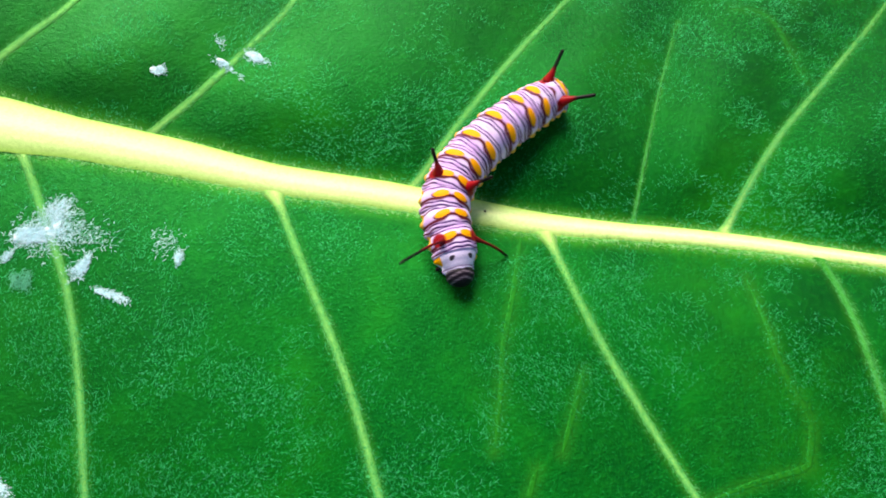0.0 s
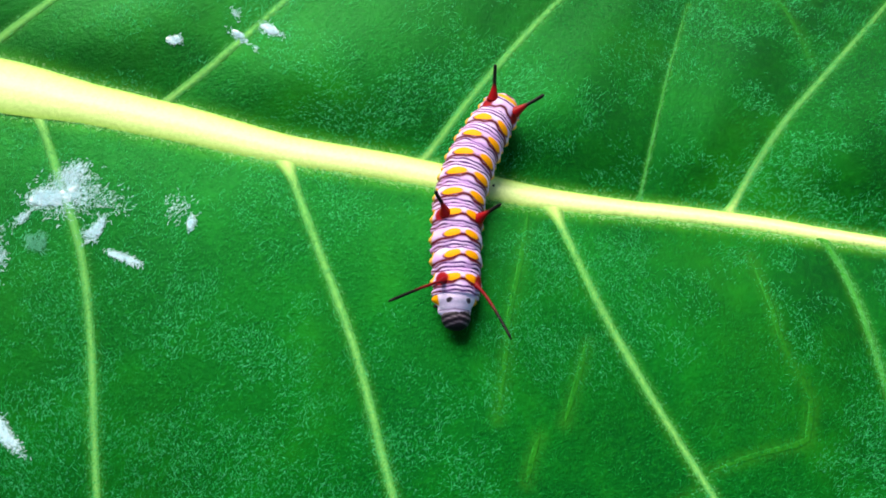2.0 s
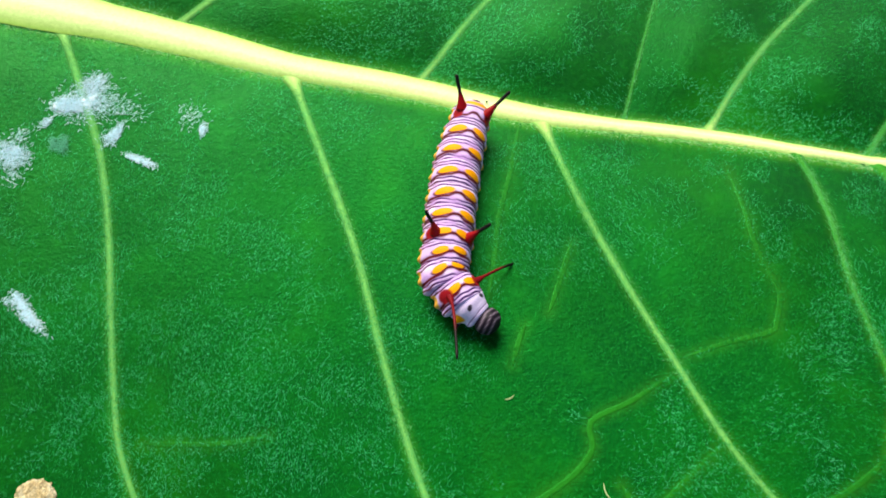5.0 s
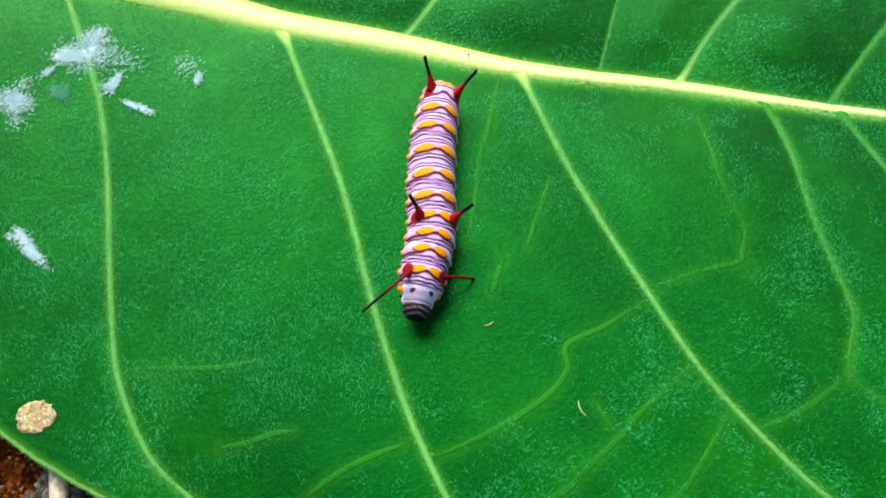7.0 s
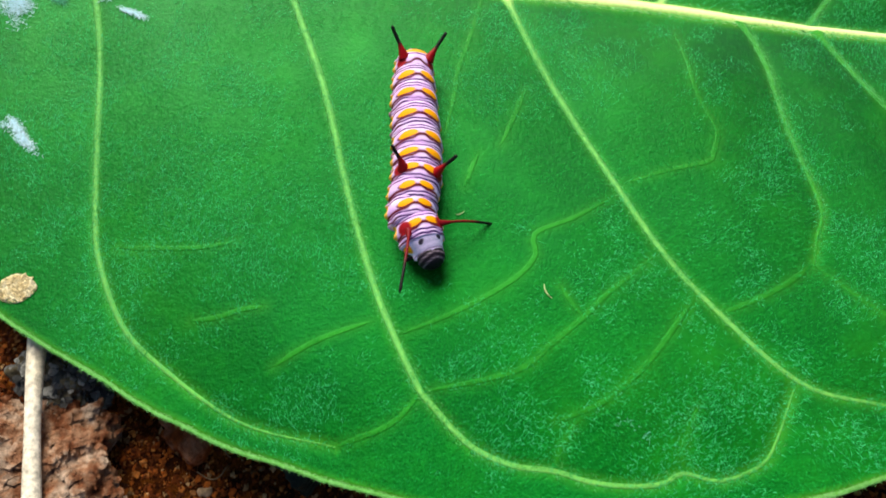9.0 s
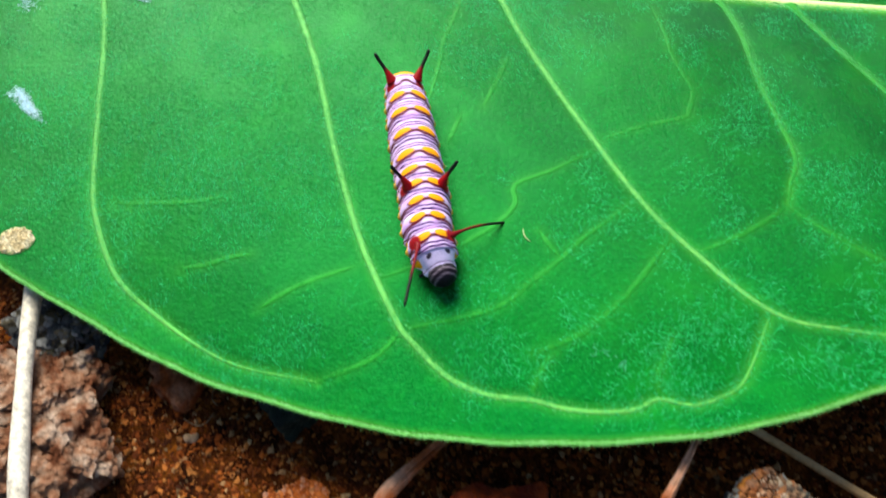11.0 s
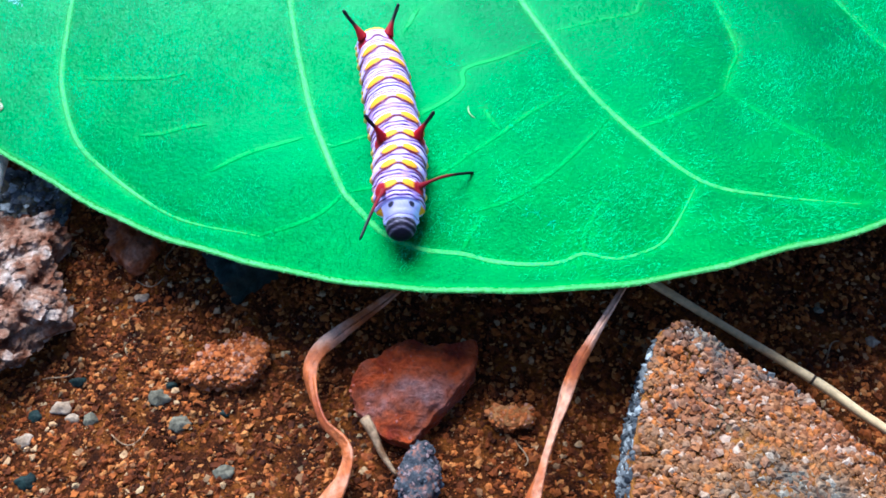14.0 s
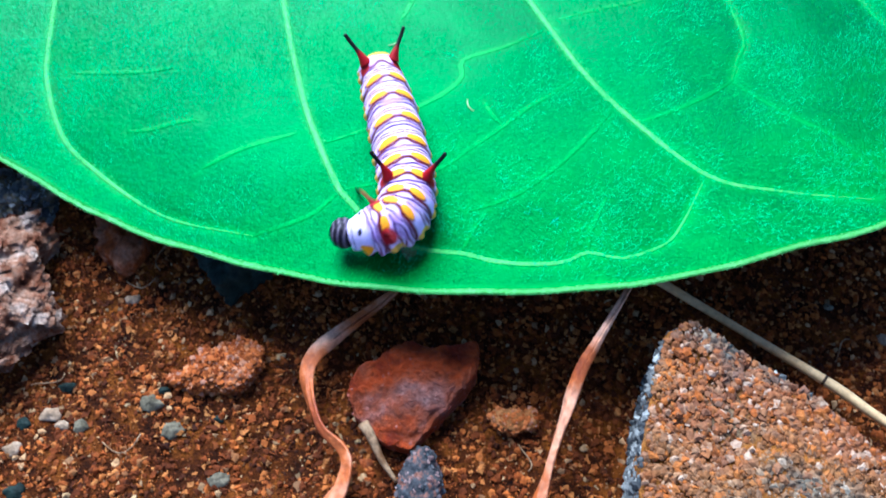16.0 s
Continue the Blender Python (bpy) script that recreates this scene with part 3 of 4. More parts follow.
DOWN = downy("green_down", [(0.0, (0.001, 0.06, 0.002)), (0.6, (0.003, 0.18, 0.016)), (0.85, (0.009, 0.36, 0.06)), (1.0, (0.04, 0.62, 0.18))])
at = strewn(330000)
sparse = 0.62 + 2.2 * patches(at, 0.8, 3) - 0.25 * rib_side(at) * step(-at[:, 0], 0.5, 3.0)
at = at[rng.random(len(at)) < sparse]
flow = 0.9 + 4.0 * patches(at, 2.2, 9)
hairs("blade_hairs", at, flow + rng.normal(0, 0.7, len(at)), rng.uniform(0.022, 0.058, len(at)), 0.0019, 0.4, "short green hairs lying on the blade")
DOWN = downy("white_down", [(0.0, (0.006, 0.26, 0.04)), (0.6, (0.04, 0.50, 0.17)), (1.0, (0.16, 0.74, 0.42))])
at = strewn(230000)
# extra down at lower left and upper right: partly real, partly in place of sheen
lush = 2.3 * patches(at, 1.1, 21) + 1.8 * patches(at, 0.35, 31) + 0.10 + 0.32 * step(-at[:, 0], -0.3, 2.5) * ~rib_side(at) + 0.15 * rib_side(at) * step(at[:, 0], -1.5, 1.0) + 0.12 * step(-at[:, 1], 4.5, 6.5) - 0.3 * rib_side(at) * step(-at[:, 0], 1.0, 3.0)
for x, y, r, much in [(-4.5, -0.5, 0.6, 0.9), (-3.2, -0.75, 0.4, 0.6), (-1.5, -0.55, 0.4, 0.6), (-1.1, -2.35, 0.35, 0.9), (-0.75, -1.9, 0.3, 0.6), (-0.95, -3.1, 0.25, 0.5), (-3.5, -2.0, 0.7, 0.3), (-5.2, -1.2, 0.5, 0.6), (1.75, -0.9, 0.35, 0.5), (4.9, -3.3, 0.4, 0.15),
                      (3.7, -0.2, 0.3, 0.5), (-3.3, 0.85, 0.2, 0.6), (-2.2, 2.5, 0.6, 0.4), (0.2, 1.9, 0.6, 0.3), (1.0, -6.3, 0.7, 0.3), (5.0, -6.4, 0.7, 0.2)]:
    lush = lush + 0.8 * much * np.exp(-((at[:, 0] - x) ** 2 + (at[:, 1] - y) ** 2) / r**2)
at = at[rng.random(len(at)) < lush]
flow = 0.9 + 4.0 * patches(at, 2.2, 9)
hairs("white_hairs", at, flow + rng.normal(0, 0.9, len(at)), rng.uniform(0.022, 0.06, len(at)), 0.0019, 0.4, "patches of whiter hairs on the blade")
pick = rng.integers(0, len(MID_LINE), 16000)
sign = rng.choice([-1, 1], 16000)
at = MID_LINE[pick] + np.c_[rng.uniform(-0.07, 0.07, 16000), sign * (rib_width(MID_LINE[pick, 0]) * rng.uniform(0.40, 0.52, 16000) + np.abs(rng.normal(0, 0.03, 16000)))]
DOWN = downy("rib_down", [(0.0, (0.12, 0.42, 0.06)), (0.5, (0.30, 0.62, 0.20)), (1.0, (0.55, 0.80, 0.45))])
hairs("rib_hairs", at, sign * math.pi / 2 + rng.normal(0, 1.1, 16000), rng.uniform(0.02, 0.06, 16000), 0.0019, 0.3, "white fringe along the midrib")
DOWN = downy("vein_down", [(0.0, (0.03, 0.24, 0.04)), (0.5, (0.08, 0.38, 0.10)), (1.0, (0.20, 0.52, 0.22))])
spots, ways = [], []
for line, a, b in SIDE_LINES:
    n = int(len(line) * 40 * (a + b) / 0.17)
    k = np.minimum(rng.integers(0, len(line) - 1, n), rng.integers(0, len(line) - 1, n))
    spots.append(line[k] + (line[k + 1] - line[k]) * rng.random((n, 1)) + rng.normal(0, 0.36 * (a + b) / 2, (n, 2)))
    ways.append(np.arctan2(*(line[k + 1] - line[k]).T[::-1]) + rng.normal(0, 0.9, n))
spots, ways = np.concatenate(spots), np.concatenate(ways)
hairs("vein_hairs", spots, ways, rng.uniform(0.02, 0.055, len(spots)), 0.0019, 0.3, "pale down along the side veins")
DOWN = downy("rim_down", [(0.0, (0.06, 0.28, 0.03)), (0.5, (0.16, 0.42, 0.10)), (1.0, (0.34, 0.60, 0.28))])
k = rng.integers(0, len(low), 16000)
at = low[k] + (low[(k + 1) % len(low)] - low[k]) * rng.uniform(0, 1, 16000)[:, None] * (k < len(low) - 1)[:, None]
at = at + np.c_[0 * at[:, 0], rng.uniform(-0.01, 0.03, len(at))]
hairs("rim_hairs", at, -math.pi / 2 + rng.normal(0, 0.8, 16000), rng.uniform(0.02, 0.06, 16000), 0.0018, 0.1, "white down on the leaf's rim")


def strands(places, seed):
    """A tangled haze of fine white threads. places: x, y, length, width, turn in degrees, how many."""
    rng = np.random.default_rng(seed)
    spots, turns = [], []
    for x, y, a, b, turn, n in places:
        n = int((1.8 if n >= 220 else 1.1) * n)
        knots = rng.normal(0, 0.26, (12, 2))
        u, w = (0.75 * knots[rng.integers(0, 12, n)] + rng.normal(0, 0.13, (n, 2))).T
        u, w = u * a, w * b
        c, q = math.cos(radians(turn)), math.sin(radians(turn))
        spots.append(np.c_[x + u * c - w * q, y + u * q + w * c])
        turns.append(np.full(n, radians(turn)) + rng.normal(0, 0.9, n))
    spots, turns = np.concatenate(spots), np.concatenate(turns)
    n = len(spots)
    long = rng.uniform(0.015, 0.06, n)
    root = np.c_[spots, lie(spots) + 0.008 + 0.012 * rng.random(n)]
    side = np.c_[-np.sin(turns), np.cos(turns), 0 * turns] * 0.0024
    tip = root + np.c_[np.cos(turns), np.sin(turns), rng.uniform(-0.1, 0.3, n)] * long[:, None]
    verts = np.stack([root + side, root - side, tip - 0.6 * side, tip + 0.6 * side], 1)
    return verts.reshape(-1, 3), [(4 * k, 4 * k + 1, 4 * k + 2, 4 * k + 3) for k in range(n)]


def smear(x, y, a, b, turn, seed):
    """The caked middle of a flake: a thin lumpy cake with a ragged outline."""
    ring = [(a * math.cos(t) * (1 + 0.4 * noise.noise(Vector((2 * math.cos(t), 2 * math.sin(t), seed)))), b * math.sin(t) * (1 + 0.5 * noise.noise(Vector((2 * math.cos(t), 2 * math.sin(t), seed + 5))))) for t in np.arange(14) / 14 * 2 * math.pi]
    c, q = math.cos(radians(turn)), math.sin(radians(turn))
    verts, faces = chunk([(x + u * c - w * q, y + u * q + w * c) for u, w in ring], 0, 0.016, 10, 48, 0.25 * min(a, b) + 0.004, 14.0, seed, 0.1, (0, 0), 0.5)
    z, _ = leaf_height([(p[0], p[1]) for p in verts])
    return [(p[0], p[1], 0.6 * p[2] + k + 0.002) for p, k in zip(verts, z)], faces


# words; caked middles: x, y, half length, half width, turn; threads: x, y, length, width, turn, count
for k, (words, cakes, places) in enumerate([
    ("large smear of chalky white crumbs on the green leaf", [(-4.64, -0.50, 0.22, 0.09, 8), (-4.44, -0.38, 0.11, 0.06, 50)], [(-4.6, -0.48, 0.55, 0.22, 10, 900), (-4.48, -0.25, 0.5, 0.35, 40, 420), (-4.45, -0.5, 0.9, 0.7, 0, 700)]),
    ("small chalky white smear beside a vein of the leaf", [(-4.06, -0.85, 0.06, 0.025, 50)], [(-4.08, -0.87, 0.26, 0.14, 50, 260), (-4.2, -0.95, 0.25, 0.25, 0, 80)]),
    ("thin white streak of crumbs on the green leaf", [(-3.68, -1.21, 0.12, 0.016, -22)], [(-3.75, -1.18, 0.4, 0.08, -25, 220)]),
    ("small white flake on the green leaf", [(-3.04, -0.78, 0.03, 0.06, -10)], [(-3.04, -0.76, 0.12, 0.2, 0, 130), (-3.2, -0.6, 0.5, 0.35, 30, 90)]),
    ("faint white crumbs near the leaf's vein", [], [(-4.73, -1.04, 0.22, 0.3, 20, 240)]),
    ("chalky white patch of crumbs on the leaf", [(-5.2, -1.15, 0.08, 0.04, 30)], [(-5.25, -1.25, 0.5, 0.5, 30, 700), (-4.9, -0.75, 0.3, 0.1, 50, 130)]),
    ("crooked white streak of crumbs on the leaf", [(-4.86, -2.98, 0.07, 0.025, -50), (-4.70, -3.16, 0.12, 0.03, -35)], [(-4.86, -2.98, 0.25, 0.16, -50, 220), (-4.70, -3.16, 0.42, 0.16, -35, 320)]),
    ("single bright white flake on the green leaf", [(-3.46, 1.64, 0.085, 0.05, 8)], [(-3.46, 1.64, 0.2, 0.12, 8, 90)]),
    ("white flake lying across a side vein", [(-2.33, 1.90, 0.15, 0.055, -28)], [(-2.33, 1.90, 0.4, 0.16, -28, 200)]),
    ("white flake beside a side vein of the leaf", [(-2.67, 1.76, 0.13, 0.035, -42)], [(-2.67, 1.76, 0.36, 0.12, -42, 170), (-2.75, 2.05, 0.1, 0.25, 20, 40)]),
    ("faint white scrape near the leaf's rim", [], [(2.4, -6.5, 0.5, 0.14, -15, 16), (2.58, -6.62, 0.2, 0.08, -55, 12)]),
]):
    crumb = thing("white_residue", words, "residue", "white residue on the leaf")
    part("crumb_haze", strands(places, 20 + k), HAZE if cakes else FAINT_HAZE, crumb, "thin haze of fine white threads", False)
    for j, c in enumerate(cakes):
        part("caked_middle", smear(*c, 30.0 + k + 7 * j), CHALK, crumb, "caked chalky white middle")
for words, mid, turn, size in [("tiny curved white sliver lying on the leaf", (1.62, -5.02), -65, 0.10), ("tiny straight white sliver lying on the leaf", (0.66, -4.03), 25, 0.06)]:
    u = np.linspace(-1, 1, 13)
    c, q = math.cos(radians(turn)), math.sin(radians(turn))
    flat = np.c_[mid[0] + size * (u * c - 0.3 * u * u * q), mid[1] + size * (u * q + 0.3 * u * u * c)]
    z, _ = leaf_height(flat)
    sliver = part("white_sliver", tube(np.c_[flat, z + 0.012], 0.008 * (1.05 - u * u * 0.8), 8), SLIVER)
    tagged(sliver, words, "debris", "white slivers")
z, _ = leaf_height([(0.47, -0.20)])
speck = part("black_speck", scatter([(0.47, -0.20, float(z[0]) + 0.07)], [0.015], 0.6, 0.3, 91), DARKSTONE)
tagged(speck, "tiny black speck lying on the pale midrib", "debris")
scab = [(-4.55, -5.06), (-4.50, -4.95), (-4.40, -4.90), (-4.28, -4.90), (-4.17, -4.97), (-4.12, -5.06), (-4.16, -5.15), (-4.27, -5.24), (-4.40, -5.25), (-4.51, -5.18)]
verts, faces = chunk(scab, 0, 0.012, 10, 60, 0.02, 9.0, 4.0)
z, _ = leaf_height([(p[0], p[1]) for p in verts])
spot = part("dry_spot", ([(p[0], p[1], 0.5 * p[2] + q + 0.003) for p, q in zip(verts, z)], faces), SCAB, leaf, "beige corky scab near the leaf's rim")
rng = np.random.default_rng(41)
k = np.c_[rng.normal(0, 0.09, 1200), rng.normal(0, 0.07, 1200)]
k = k[np.hypot(k[:, 0] / 0.19, k[:, 1] / 0.15) < 0.8 + 0.35 * rng.random(1200)] + (-4.33, -5.06)
z, _ = leaf_height(k)
tagged(part("scab_grit", scatter(np.c_[k, z + 0.012], rng.uniform(0.008, 0.026, len(k)), 0.7, 0.6, 43), SCAB, spot, "pale crusty grains of the scab", False), kind="stuff")


# ---- the caterpillar ----
TIMES = [0, 0.5, 1, 1.5, 2, 2.5, 3, 3.5, 5.8, 6, 6.5, 7, 7.5, 8, 8.5, 11, 11.5, 12, 12.5, 13, 13.2, 13.5, 14, 14.5, 15, 15.5, 15.8, 16]
TAIL = [(1.346, 1.132), (1.188, 1.037), (0.998, 0.996), (0.803, 0.815), (0.590, 0.580), (0.503, 0.429), (0.369, 0.155), (0.349, 0.080), (0.175, -1.014), (0.163, -1.071), (0.185, -1.087), (0.151, -1.150), (0.140, -1.445), (0.122, -1.766), (0.098, -1.927), (0.170, -3.009), (0.267, -3.286), (0.309, -3.396), (0.321, -3.634), (0.386, -3.836), (0.373, -3.845), (0.408, -4.001), (0.466, -4.183), (0.533, -4.442), (0.634, -4.716), (0.638, -4.748), (0.653, -4.736), (0.628, -4.734)]
REAR = [(0.976, 0.871), (0.738, 0.713), (0.655, 0.616), (0.459, 0.378), (0.348, 0.122), (0.279, -0.052), (0.224, -0.319), (0.212, -0.395), (0.093, -1.578), (0.086, -1.602), (0.096, -1.624), (0.089, -1.671), (0.102, -1.999), (0.117, -2.191), (0.115, -2.457), (0.275, -3.524), (0.348, -3.685), (0.395, -3.918), (0.476, -4.180), (0.517, -4.335), (0.521, -4.364), (0.557, -4.478), (0.629, -4.651), (0.699, -4.933), (0.786, -5.134), (0.813, -5.266), (0.824, -5.292), (0.810, -5.272)]
MID = [(0.448, 0.405), (0.328, 0.263), (0.285, 0.080), (0.186, -0.187), (0.175, -0.348), (0.147, -0.633), (0.148, -0.785), (0.123, -1.034), (0.048, -2.128), (0.040, -2.238), (0.077, -2.288), (0.058, -2.324), (0.107, -2.546), (0.107, -2.765), (0.141, -3.066), (0.400, -4.168), (0.463, -4.295), (0.540, -4.537), (0.596, -4.672), (0.677, -4.935), (0.686, -4.947), (0.709, -4.996), (0.778, -5.254), (0.878, -5.532), (0.936, -5.686), (0.998, -5.895), (0.996, -5.915), (0.996, -5.917)]
WAIST = [(0.128, -0.048), (0.095, -0.150), (0.095, -0.414), (0.122, -0.550), (0.091, -0.828), (0.091, -1.114), (0.076, -1.287), (0.041, -1.545), (0.069, -2.586), (0.105, -2.651), (0.123, -2.759), (0.073, -2.874), (0.104, -3.021), (0.093, -3.328), (0.135, -3.534), (0.499, -4.600), (0.563, -4.856), (0.685, -5.004), (0.709, -5.210), (0.820, -5.462), (0.825, -5.483), (0.838, -5.548), (0.929, -5.775), (0.965, -5.949), (1.035, -6.207), (1.080, -6.267), (1.122, -6.263), (1.095, -6.355)]
CHEST = [(0.069, -0.468), (0.039, -0.573), (0.067, -0.840), (0.077, -0.980), (0.071, -1.300), (0.061, -1.568), (-0.021, -1.720), (-0.054, -1.957), (0.114, -2.984), (0.175, -3.035), (0.161, -3.064), (0.011, -3.293), (0.013, -3.460), (0.026, -3.780), (0.085, -3.979), (0.552, -5.041), (0.672, -5.257), (0.765, -5.415), (0.827, -5.596), (0.891, -5.814), (0.848, -5.835), (0.891, -5.939), (0.960, -6.172), (0.997, -6.386), (1.045, -6.616), (1.182, -6.586), (1.120, -6.509), (1.063, -6.726)]
FRONT = [(0.123, -0.703), (0.077, -0.811), (0.056, -1.083), (0.079, -1.228), (0.067, -1.551), (0.028, -1.807), (-0.115, -1.908), (-0.082, -2.172), (0.241, -3.158), (0.294, -3.182), (0.173, -3.207), (-0.037, -3.530), (-0.016, -3.707), (0.007, -4.032), (0.125, -4.192), (0.611, -5.262), (0.689, -5.472), (0.808, -5.639), (0.915, -5.814), (0.918, -6.030), (0.778, -5.981), (0.870, -6.146), (0.990, -6.411), (1.015, -6.624), (1.011, -6.849), (1.254, -6.717), (1.046, -6.618), (0.929, -6.830)]
COLLAR = [(0.153, -0.918), (0.108, -1.021), (0.039, -1.300), (0.119, -1.413), (0.035, -1.765), (-0.019, -1.966), (-0.218, -2.039), (-0.087, -2.344), (0.380, -3.288), (0.439, -3.306), (0.066, -3.330), (-0.086, -3.740), (-0.045, -3.920), (-0.007, -4.242), (0.205, -4.354), (0.670, -5.432), (0.655, -5.654), (0.834, -5.822), (1.042, -5.957), (0.869, -6.230), (0.626, -6.068), (0.838, -6.330), (1.024, -6.598), (1.007, -6.798), (0.946, -7.014), (1.372, -6.839), (0.878, -6.675), (0.713, -6.879)]
HEAD = [(0.154, -1.147), (0.121, -1.255), (0.028, -1.493), (0.141, -1.651), (0.006, -1.994), (-0.089, -2.154), (-0.356, -2.282), (-0.122, -2.576), (0.546, -3.435), (0.581, -3.453), (-0.048, -3.519), (-0.162, -3.969), (-0.108, -4.150), (-0.075, -4.455), (0.247, -4.552), (0.751, -5.662), (0.586, -5.904), (0.833, -6.065), (1.169, -6.117), (0.828, -6.386), (0.384, -6.065), (0.765, -6.610), (1.037, -6.852), (0.981, -7.063), (0.832, -7.252), (1.566, -7.015), (0.628, -6.669), (0.404, -6.877)]
RIGHT_HORN = [(65, 40), (40, 25), (65, 35), (30, 20), (60, 35), (25, 25), (65, 40), (25, 30), (35, 25), (30, 20), (90, 40), (35, 30), (35, 35), (40, 40), (25, 20), (25, 20), (115, -25), (25, 25), (25, 35), (120, -20), (85, 0), (20, 50), (20, 30), (45, 35), (110, -25), (50, 40), (75, 5), (75, -30)]
LEFT_HORN = [(-70, -25), (-75, -30), (-30, 45), (-85, -15), (-25, 40), (-30, 40), (-45, 55), (-95, -20), (-85, 10), (-80, 15), (-120, -30), (-110, -25), (-40, 50), (-90, -30), (-85, -5), (-105, -10), (-35, 45), (-50, 40), (-105, 10), (-35, 50), (-70, 45), (-55, 50), (-120, -10), (-35, 35), (-60, 50), (-100, 10), (-150, 50), (-105, 50)]

RIDGE = np.stack([TAIL, REAR, MID, WAIST, CHEST, FRONT, COLLAR, HEAD], 1)
LEAN = np.radians(np.interp(TIMES, [0, 8.5, 11, 16], [13, 13, 5, 5]))


def smooth_mix(colour, other, fac):
    return colour + (np.array(other) - colour) * np.clip(fac, 0, 1)[:, None]


LILAC, CREAM, MAROON, VIOLET, YELLOW, INK = (0.72, 0.41, 0.84), (0.86, 0.64, 0.95), (0.10, 0.0010, 0.006), (0.050, 0.008, 0.115), (1.0, 0.37, 0.0005), (0.010, 0.006, 0.012)


def body_ring(name, radius, half, kind, parent, seed):
    """One body segment: a barrel with fine wrinkles, banded pigment and a flattened belly."""
    rows, cols = 92, 96
    y = np.linspace(-1, 1, rows) * half
    a = np.arange(cols) / cols * 2 * math.pi
    Y, A = np.meshgrid(y, a, indexing="ij")
    shift = 0.0 if kind in ("rump", "collar") else 0.03
    theta = np.degrees(np.abs((A + math.pi) % (2 * math.pi) - math.pi))  # 0 on the back
    u = Y / half
    profile = np.sqrt(1 - (0.5 * u) ** 2) * (1 - 0.45 * np.clip((abs(u) - 0.86) / 0.14, 0, 1) ** 2)
    lines = [(0.066, 0.020, 1.0), (0.114, 0.011, 1.0), (0.158, 0.011, 1.0), (-0.064, 0.011, 1.0), (-0.107, 0.0115, 1.0)]
    wrinkle = sum(-0.007 * s * np.exp(-(((Y + shift - p) / (w * 1.6)) ** 2)) for p, w, s in lines)
    puff = 0.035 * np.exp(-(((theta - 99) / 14) ** 2)) * (0.5 + 0.5 * np.cos(Y * 48))
    profile = profile * (1 - (0.30 * step(u, -0.2, 1.0) if kind == "collar" else 0))
    R = radius * profile * (1 + wrinkle / radius * 0.8) + puff * (kind != "head")
    squash = np.where(theta > 120, 0.86, 1.0)
    verts = np.stack([R * np.sin(A), Y + shift, R * np.cos(A) * squash], -1).reshape(-1, 3)
    faces = grid_faces(rows, cols, True)
    faces += [tuple(range(cols))[::-1], tuple((rows - 1) * cols + k for k in range(cols))]
    Y, A, theta, u = Y.ravel() + shift, A.ravel(), theta.ravel(), u.ravel()
    wob = np.array([noise.noise(Vector((math.sin(q) * 2.2, p * 9, math.cos(q) * 2.2 + seed))) for p, q in zip(Y, A)])
    Yw = Y + 0.010 * wob
    c = np.tile(np.array(LILAC), (len(Y), 1))
    c = smooth_mix(c, CREAM, 0.5 + wob)
    if kind == "collar":
        c = smooth_mix(c, (0.84, 0.68, 0.97), np.ones(len(Y)))
        for p, w in ((-0.09, 0.010), (0.12, 0.008)):
            c = smooth_mix(c, VIOLET, 0.8 * np.exp(-(((Yw - p) / w) ** 2)))
        spot = ((theta - 31) / 10) ** 2 + ((Y - 0.025 - 0.001 * (theta - 31)) / 0.026) ** 2
        c = smooth_mix(c, INK, 0.95 * step(1.25 - spot, 0, 0.6))
        c = smooth_mix(c, YELLOW, step(1.2 - ((theta - 84) / 16) ** 2 - (Y / 0.07) ** 2, 0, 0.5))
    elif kind == "rump":
        c = smooth_mix(c, (0.80, 0.36, 0.22), 0.55 * step(-theta, -95, -40))
        c = smooth_mix(c, (0.88, 0.42, 0.05), step(1.2 - ((theta) / 60) ** 2 - ((Y - 0.05) / 0.06) ** 2, 0, 0.5))
        c = smooth_mix(c, INK, 0.9 * step(1.2 - (theta / 24) ** 2 - ((Y + 0.12) / 0.035) ** 2, 0, 0.5))
    else:
        for p, w, s in lines:
            side = step(-theta, -112, -94)
            tone = MAROON if p == 0.066 else np.array(VIOLET) + (np.array(MAROON) - VIOLET) * step(theta, 35, 70)[:, None]
            arch = Yw + (0.034 - 0.040 * step(theta, 4, 24) - 0.008 * theta / 60 if p == 0.066 else 0.006 * np.sin(theta / 9 + seed))
            gap = 1.0 if p == 0.066 else np.clip(1.0 + 1.0 * wob + 0.2 * (theta > 40), 0.6, 1)
            c = smooth_mix(c, tone, 1.25 * s * side * gap * np.exp(-(((arch - p) / w) ** 2)))
        inner = 28.0 if kind == "plain" else 19.0
        wide = 26.0 if kind == "plain" else 20.0
        spot = ((theta - inner - 5) / wide) ** 2 + ((Yw - 0.006 - 0.014 * (theta - inner) / wide) / 0.044) ** 2
        spot = spot if kind != "tail" else spot + 9
        c = smooth_mix(c, MAROON, 0.95 * step(1.75 - spot, 0, 0.4) * step(Y, -0.01, 0.04))
        c = smooth_mix(c, YELLOW, step(1.15 - spot, 0, 0.35))
        c = smooth_mix(c, (0.93, 0.46, 0.02), 0.95 * step(1.15 - ((theta - 95) / 14) ** 2 - ((Y + 0.01) / 0.085) ** 2, 0, 0.4))
        c = smooth_mix(c, (0.50, 0.30, 0.34), step(theta, 118, 135))
